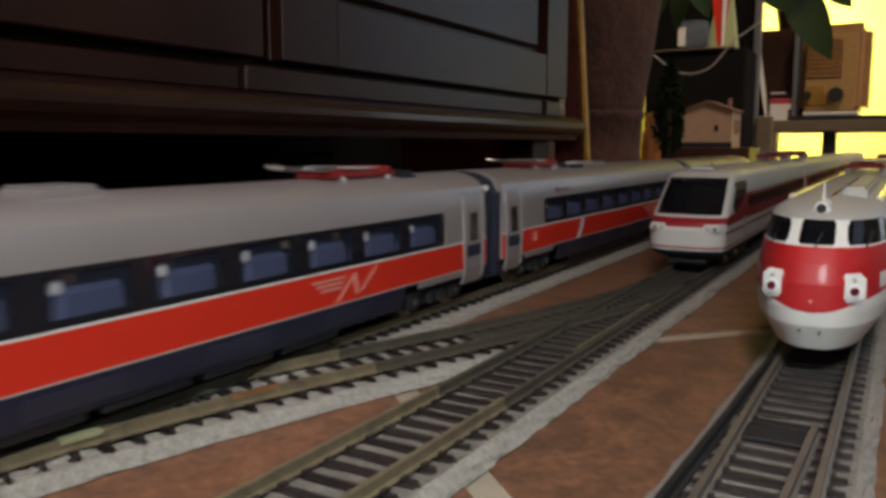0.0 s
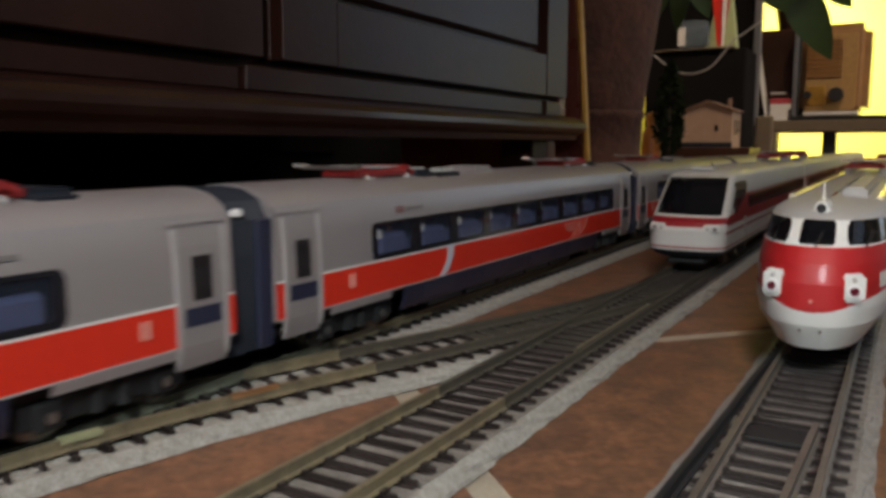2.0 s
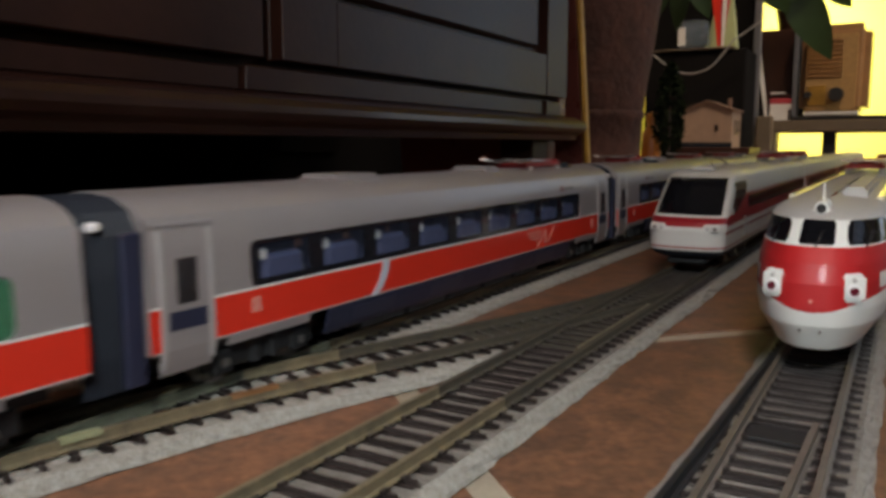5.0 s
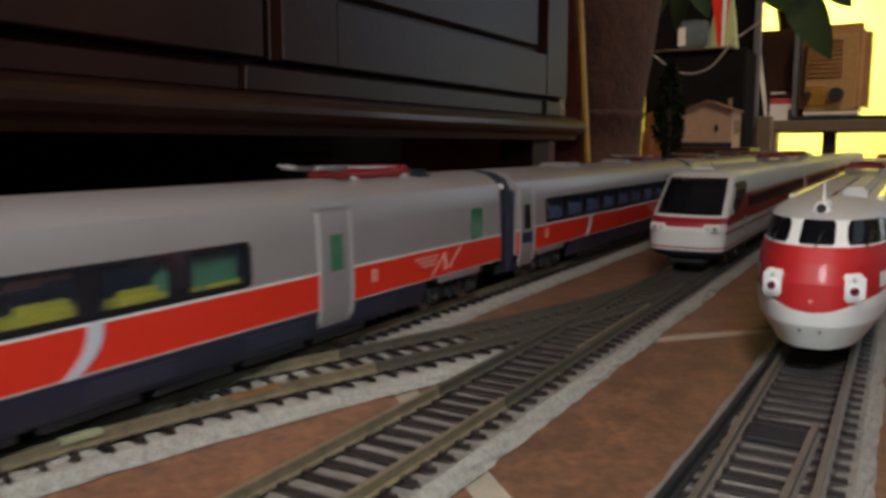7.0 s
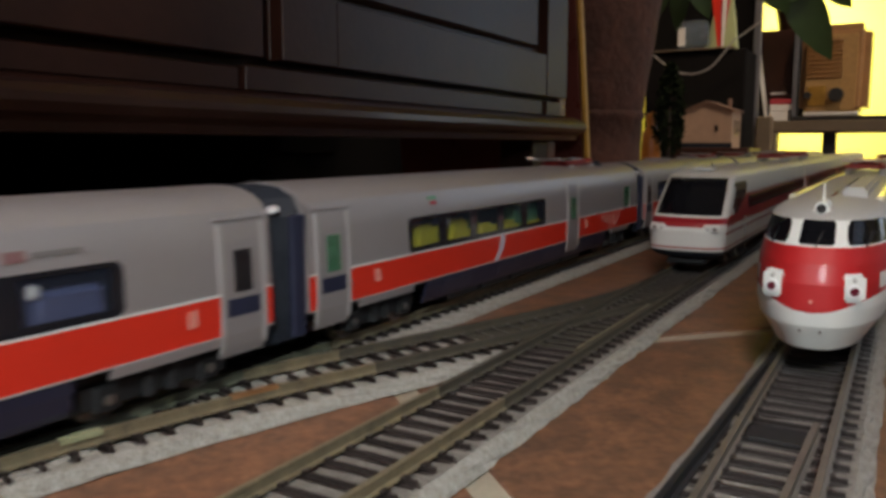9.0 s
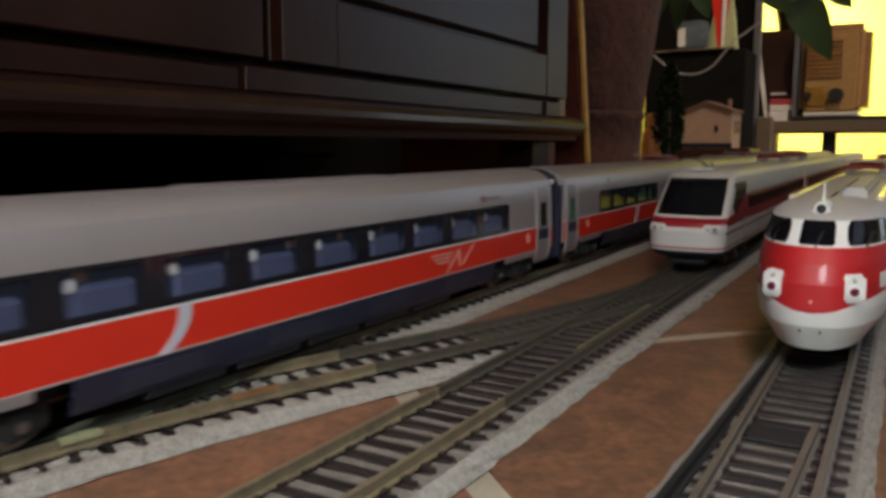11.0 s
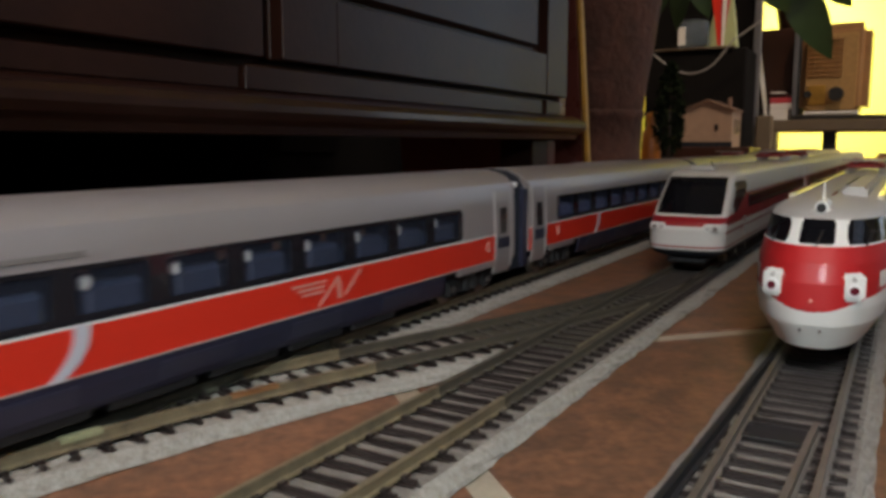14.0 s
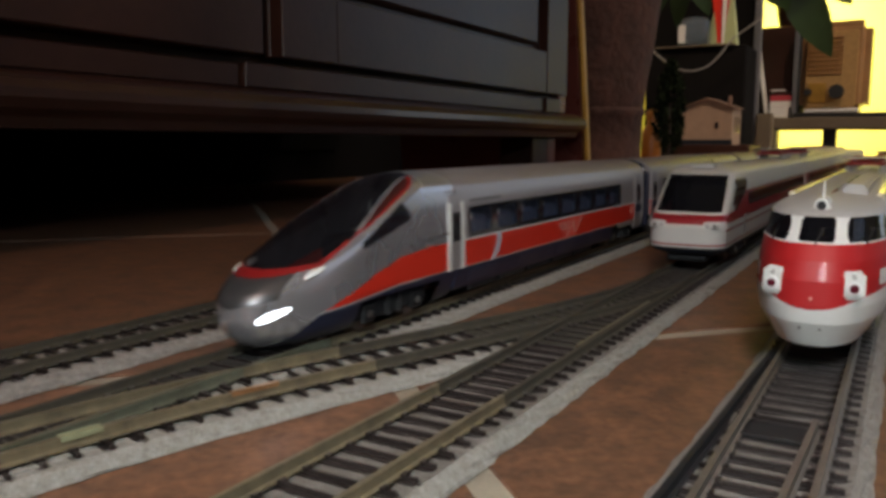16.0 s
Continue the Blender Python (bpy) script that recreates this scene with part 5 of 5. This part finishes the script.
def model_house():
    c = thing("model_house", "beige model station house with low gabled roof", "model house", pose(-0.41, 1.93, 0))
    boxed("plinth", (-0.07, 0.10, -0.02, 0.14, 0.0, 0.056), DARKWOOD, c, "dark base board", 0.002)
    w = 0.056
    vs = [(-w, 0, 0.056), (w, 0, 0.056), (w, 0, 0.140), (0, 0, 0.162), (-w, 0, 0.140)]
    vs += [(x, 0.11, z) for x, _, z in vs]
    mesh_ob("wall", vs, [(0, 1, 2, 3, 4), (5, 6, 7, 8, 9), (0, 1, 6, 5), (1, 2, 7, 6), (4, 0, 5, 9)], HOUSE, c, "beige rendered wall")
    for s in (-1, 1):
        vs = [(0, -0.006, 0.1625), (s * (w + 0.006), -0.006, 0.1395), (s * (w + 0.006), 0.116, 0.1395), (0, 0.116, 0.1625)]
        vs += [(x, y, z + 0.003) for x, y, z in vs]
        mesh_ob("roof", vs, [(0, 1, 2, 3), (4, 5, 6, 7), (0, 1, 5, 4), (1, 2, 6, 5), (2, 3, 7, 6), (3, 0, 4, 7)], HOUSEROOF, c, "shallow brown roof slope")
    boxed("window", (0.018, 0.026, -0.002, 0.002, 0.094, 0.108), BAND, c, "small dark window", 0.0005)
    for y in (0.03, 0.055, 0.08):
        boxed("side_window", (w - 0.001, w + 0.001, y, y + 0.010, 0.085, 0.120), BAND, c, "narrow dark window")
    boxed("base_course", (-w - 0.002, w + 0.002, -0.003, -0.0005, 0.0565, 0.068), BELLOWS, c, "blue-grey base course")
    boxed("chimney", (0.040, 0.047, 0.03, 0.04, 0.143, 0.170), HOUSEROOF, c, "slim chimney")


model_house()


def model_tree():
    c = thing("model_tree", "dark slender conifer model tree beside the house", "model tree", pose(-0.412, 1.60, 0))
    part("trunk", cyl(bmesh.new(), (0, 0, 0), (0, 0, 0.19), 0.004, 0.0012, 10), DARKWOOD, c, "thin dark trunk", True)
    rng = random.Random(5)
    bm = bmesh.new()
    for i in range(900):
        t = rng.random() ** 0.8
        z = 0.045 + 0.178 * t
        r = (0.030 * math.sin(math.pi * min(1, 0.18 + 0.82 * t)) ** 0.7 + 0.003) * rng.uniform(0.45, 1.0)
        a = rng.uniform(0, 2 * math.pi)
        m = Matrix.Translation((r * math.cos(a), r * math.sin(a), z)) @ Euler((rng.uniform(0, 6), rng.uniform(0, 6), rng.uniform(0, 6))).to_matrix().to_4x4()
        v = [bm.verts.new(m @ Vector(q)) for q in ((-0.004, -0.002, 0), (0.004, -0.002, 0), (0.005, 0.003, 0.001), (-0.003, 0.004, -0.001))]
        bm.faces.new(v)
    part("crown", bm, TREEM, c, "ragged dark foliage")
    boxed("base", (-0.03, 0.03, -0.03, 0.03, 0.0, 0.004), DARKWOOD, c)


model_tree()


def small_figures():
    c = thing("vase", "small orange glazed figure vase beside the planter", "vase", pose(-0.452, 1.62, 0))
    lathe("body", [(0.0, 0), (0.016, 0.0), (0.019, 0.03), (0.020, 0.06), (0.017, 0.085), (0.010, 0.10), (0.012, 0.115), (0.011, 0.125), (0.0, 0.128)], ORANGE, c, "orange glaze", 24)
    # tray with a glass jug and a red cloth pennant
    c = thing("tray_stand", "black stand topped by a tray, behind the house", "stand", pose(-0.505, 2.20, 0))
    boxed("block", (-0.13, 0.130, 0.0, 0.16, 0.0, 0.312), MATT, c, "black block", 0.004)
    boxed("tray", (-0.108, 0.100, -0.01, 0.165, 0.3125, 0.3165), SHELFM, c, "brown tray", 0.001)
    j = thing("glass_jar", "clear glass jar with a white label, on a tray", "jar", pose(-0.520, 2.24, 0.3168))
    lathe("glass", [(0.0, 0.0), (0.040, 0.0), (0.043, 0.01), (0.043, 0.06), (0.036, 0.075), (0.034, 0.075), (0.040, 0.058), (0.040, 0.01), (0.0, 0.004)], CLEAR, j, "bluish clear glass")
    boxed("label", (-0.030, -0.012, -0.046, -0.0445, 0.008, 0.055), PAPER, j, "bright white label")
    g = thing("paper_bag", "pale green folded paper bag behind the jar", "bag", pose(-0.455, 2.33, 0.3168))
    vs = [(-0.055, 0, 0), (0.03, 0, 0), (0.012, 0, 0.16), (-0.022, 0, 0.16), (-0.05, 0.05, 0), (0.03, 0.05, 0), (0.012, 0.02, 0.16), (-0.022, 0.02, 0.16)]
    mesh_ob("paper", vs, [(0, 1, 2, 3), (4, 5, 6, 7), (0, 1, 5, 4), (1, 2, 6, 5), (2, 3, 7, 6), (3, 0, 4, 7)], GREENBOX, g, "pale green paper")
    r = thing("red_pennant", "red cloth pennant with a white stripe, hanging", "pennant", pose(-0.452, 2.20, 0.3168))
    for nm, mat, x0, x1, x2, yy in (("cloth", BOOKRED, -0.035, 0.055, 0.012, 0.0), ("stripe", PAPER, 0.012, 0.030, 0.016, -0.0015), ("fold", RED, -0.040, 0.004, 0.006, -0.002)):
        vs = [(x0, yy, 0.30), (x1, yy, 0.30), (x2 + 0.003, yy, 0.002), (x2 - 0.003, yy, 0.002)]
        vs += [(x, y + 0.001, z) for x, y, z in vs]
        mesh_ob(nm, vs, [(0, 1, 2, 3), (4, 5, 6, 7), (0, 1, 5, 4), (1, 2, 6, 5), (2, 3, 7, 6), (3, 0, 4, 7)], mat, r)
    pts = []
    for i in range(25):
        t = i / 24
        pts.append((-0.60 + 0.27 * t, 2.14, 0.300 - 0.055 * math.sin(math.pi * min(1, t * 1.35)) + 0.20 * max(0, t - 0.55) ** 1.3))
    tagged(curve_rod("cable", pts, 0.0022, CABLE), "thin grey cable drooping from the shelf upright", "cable")


small_figures()


def trailing_plant():
    c = thing("house_plant", "house plant with large dark green leaves, hanging into view", "plant", pose(0, 0, 0))
    stem = [(-0.50, 1.36, 0.42), (-0.47, 1.45, 0.60), (-0.40, 1.62, 0.68), (-0.30, 1.80, 0.66), (-0.22, 1.95, 0.58), (-0.19, 2.0, 0.50)]
    curve_rod("stem", stem, 0.004, LEAF, c, "green stem")
    spec = (((-0.262, 2.0, 0.445), (0.098, 0.02, -0.19), 0.215, 0.050), ((-0.19, 2.0, 0.44), (0.5, 0.2, -0.6), 0.10, 0.030), ((-0.33, 1.95, 0.47), (0.35, 0.1, -0.5), 0.14, 0.040), ((-0.31, 1.97, 0.40), (0.6, 0.1, 0.1), 0.13, 0.035),
            ((-0.435, 1.75, 0.44), (-0.1, 0.2, -1.0), 0.14, 0.026), ((-0.415, 1.75, 0.42), (0.35, 0.1, -0.9), 0.10, 0.026), ((-0.46, 1.72, 0.43), (-0.3, 0.1, -0.9), 0.13, 0.028), ((-0.39, 1.75, 0.44), (0.5, 0.1, -0.5), 0.10, 0.026), ((-0.40, 1.6, 0.66), (-0.6, 0.3, 0.1), 0.2, 0.05))
    for p, d, l, w in spec:
        bm = bmesh.new()
        dv = Vector(d).normalized()
        look_back = -Vector(p).normalized()
        zax = (look_back - dv * look_back.dot(dv)).normalized()
        xax = dv.cross(zax)
        m = Matrix((( xax.x, dv.x, zax.x, p[0]), (xax.y, dv.y, zax.y, p[1]), (xax.z, dv.z, zax.z, p[2]), (0, 0, 0, 1)))
        leaf_mesh(bm, m, l, w)
        part("leaf", bm, LEAF, c, "", True)


trailing_plant()


# ---- floor tiles ----
def floor_tiles():
    e1, e2 = Vector((0.682, 0.731, 0)), Vector((0.731, -0.682, 0))
    o, s, g = Vector((-0.126, 0.181, 0)), 0.33, 0.005
    bm = box(bmesh.new(), g / 2, s - g / 2, g / 2, s - g / 2, -0.008, 0.0, 0.0012)
    me = bpy.data.meshes.new("tile")
    bm.to_mesh(me)
    bm.free()
    me.materials.append(TILE)
    rot = Matrix((( e1.x, e2.x, 0), (e1.y, e2.y, 0), (0, 0, 1))).to_4x4()
    ang = math.atan2(e1.y, e1.x)
    x0, x1, y0, y1, h = ROOM
    for i in range(-22, 22):
        for j in range(-22, 22):
            p = o + e1 * (i * s) + e2 * ((j + 1) * s)
            c = p + e1 * s / 2 - e2 * s / 2
            r = s * 0.72
            if not (x0 - r < c.x < x1 + r and y0 - r < c.y < y1 + r):
                continue
            m = Matrix.Translation(p) @ Matrix.Rotation(ang, 4, "Z")
            use = me
            if not (x0 + r < c.x < x1 - r and y0 + r < c.y < y1 - r):
                # tiles along the walls are cut to fit
                bm = bmesh.new()
                bm.from_mesh(me)
                inv = m.inverted()
                for co, no in (((x0, 0, 0), (-1, 0, 0)), ((x1, 0, 0), (1, 0, 0)), ((0, y0, 0), (0, -1, 0)), ((0, y1, 0), (0, 1, 0))):
                    bmesh.ops.bisect_plane(bm, geom=bm.verts[:] + bm.edges[:] + bm.faces[:], plane_co=inv @ Vector(co), plane_no=inv.to_3x3() @ Vector(no), clear_outer=True)
                if len(bm.faces) < 3:
                    bm.free()
                    continue
                use = bpy.data.meshes.new("tile")
                bm.to_mesh(use)
                bm.free()
                use.materials.append(TILE)
            ob = new("tile", use)
            ob.parent = floor
            ob.matrix_basis = m


lay_sleepers()
floor_tiles()


# ---- what moves: the silver train rolls away along its straight track ----
def motions():
    for ob, y in MOVING:
        turn = 180 if ob is END_B else 0
        walk(ob, [(t, pose(TRACK_B, y + SPEED * t, 0, 0, 0, turn)) for t in (0.0, 4.0, 8.0, 12.0, 16.0)])
    for w in WHEELS:
        x, y, z = w.matrix_basis.translation
        way = 1 if w.parent.parent is END_B else -1
        step = 2 / FPS
        walk(w, [(i * step, pose(x, y, z, way * math.degrees(SPEED * i * step / 0.0054))) for i in range(241)])


motions()
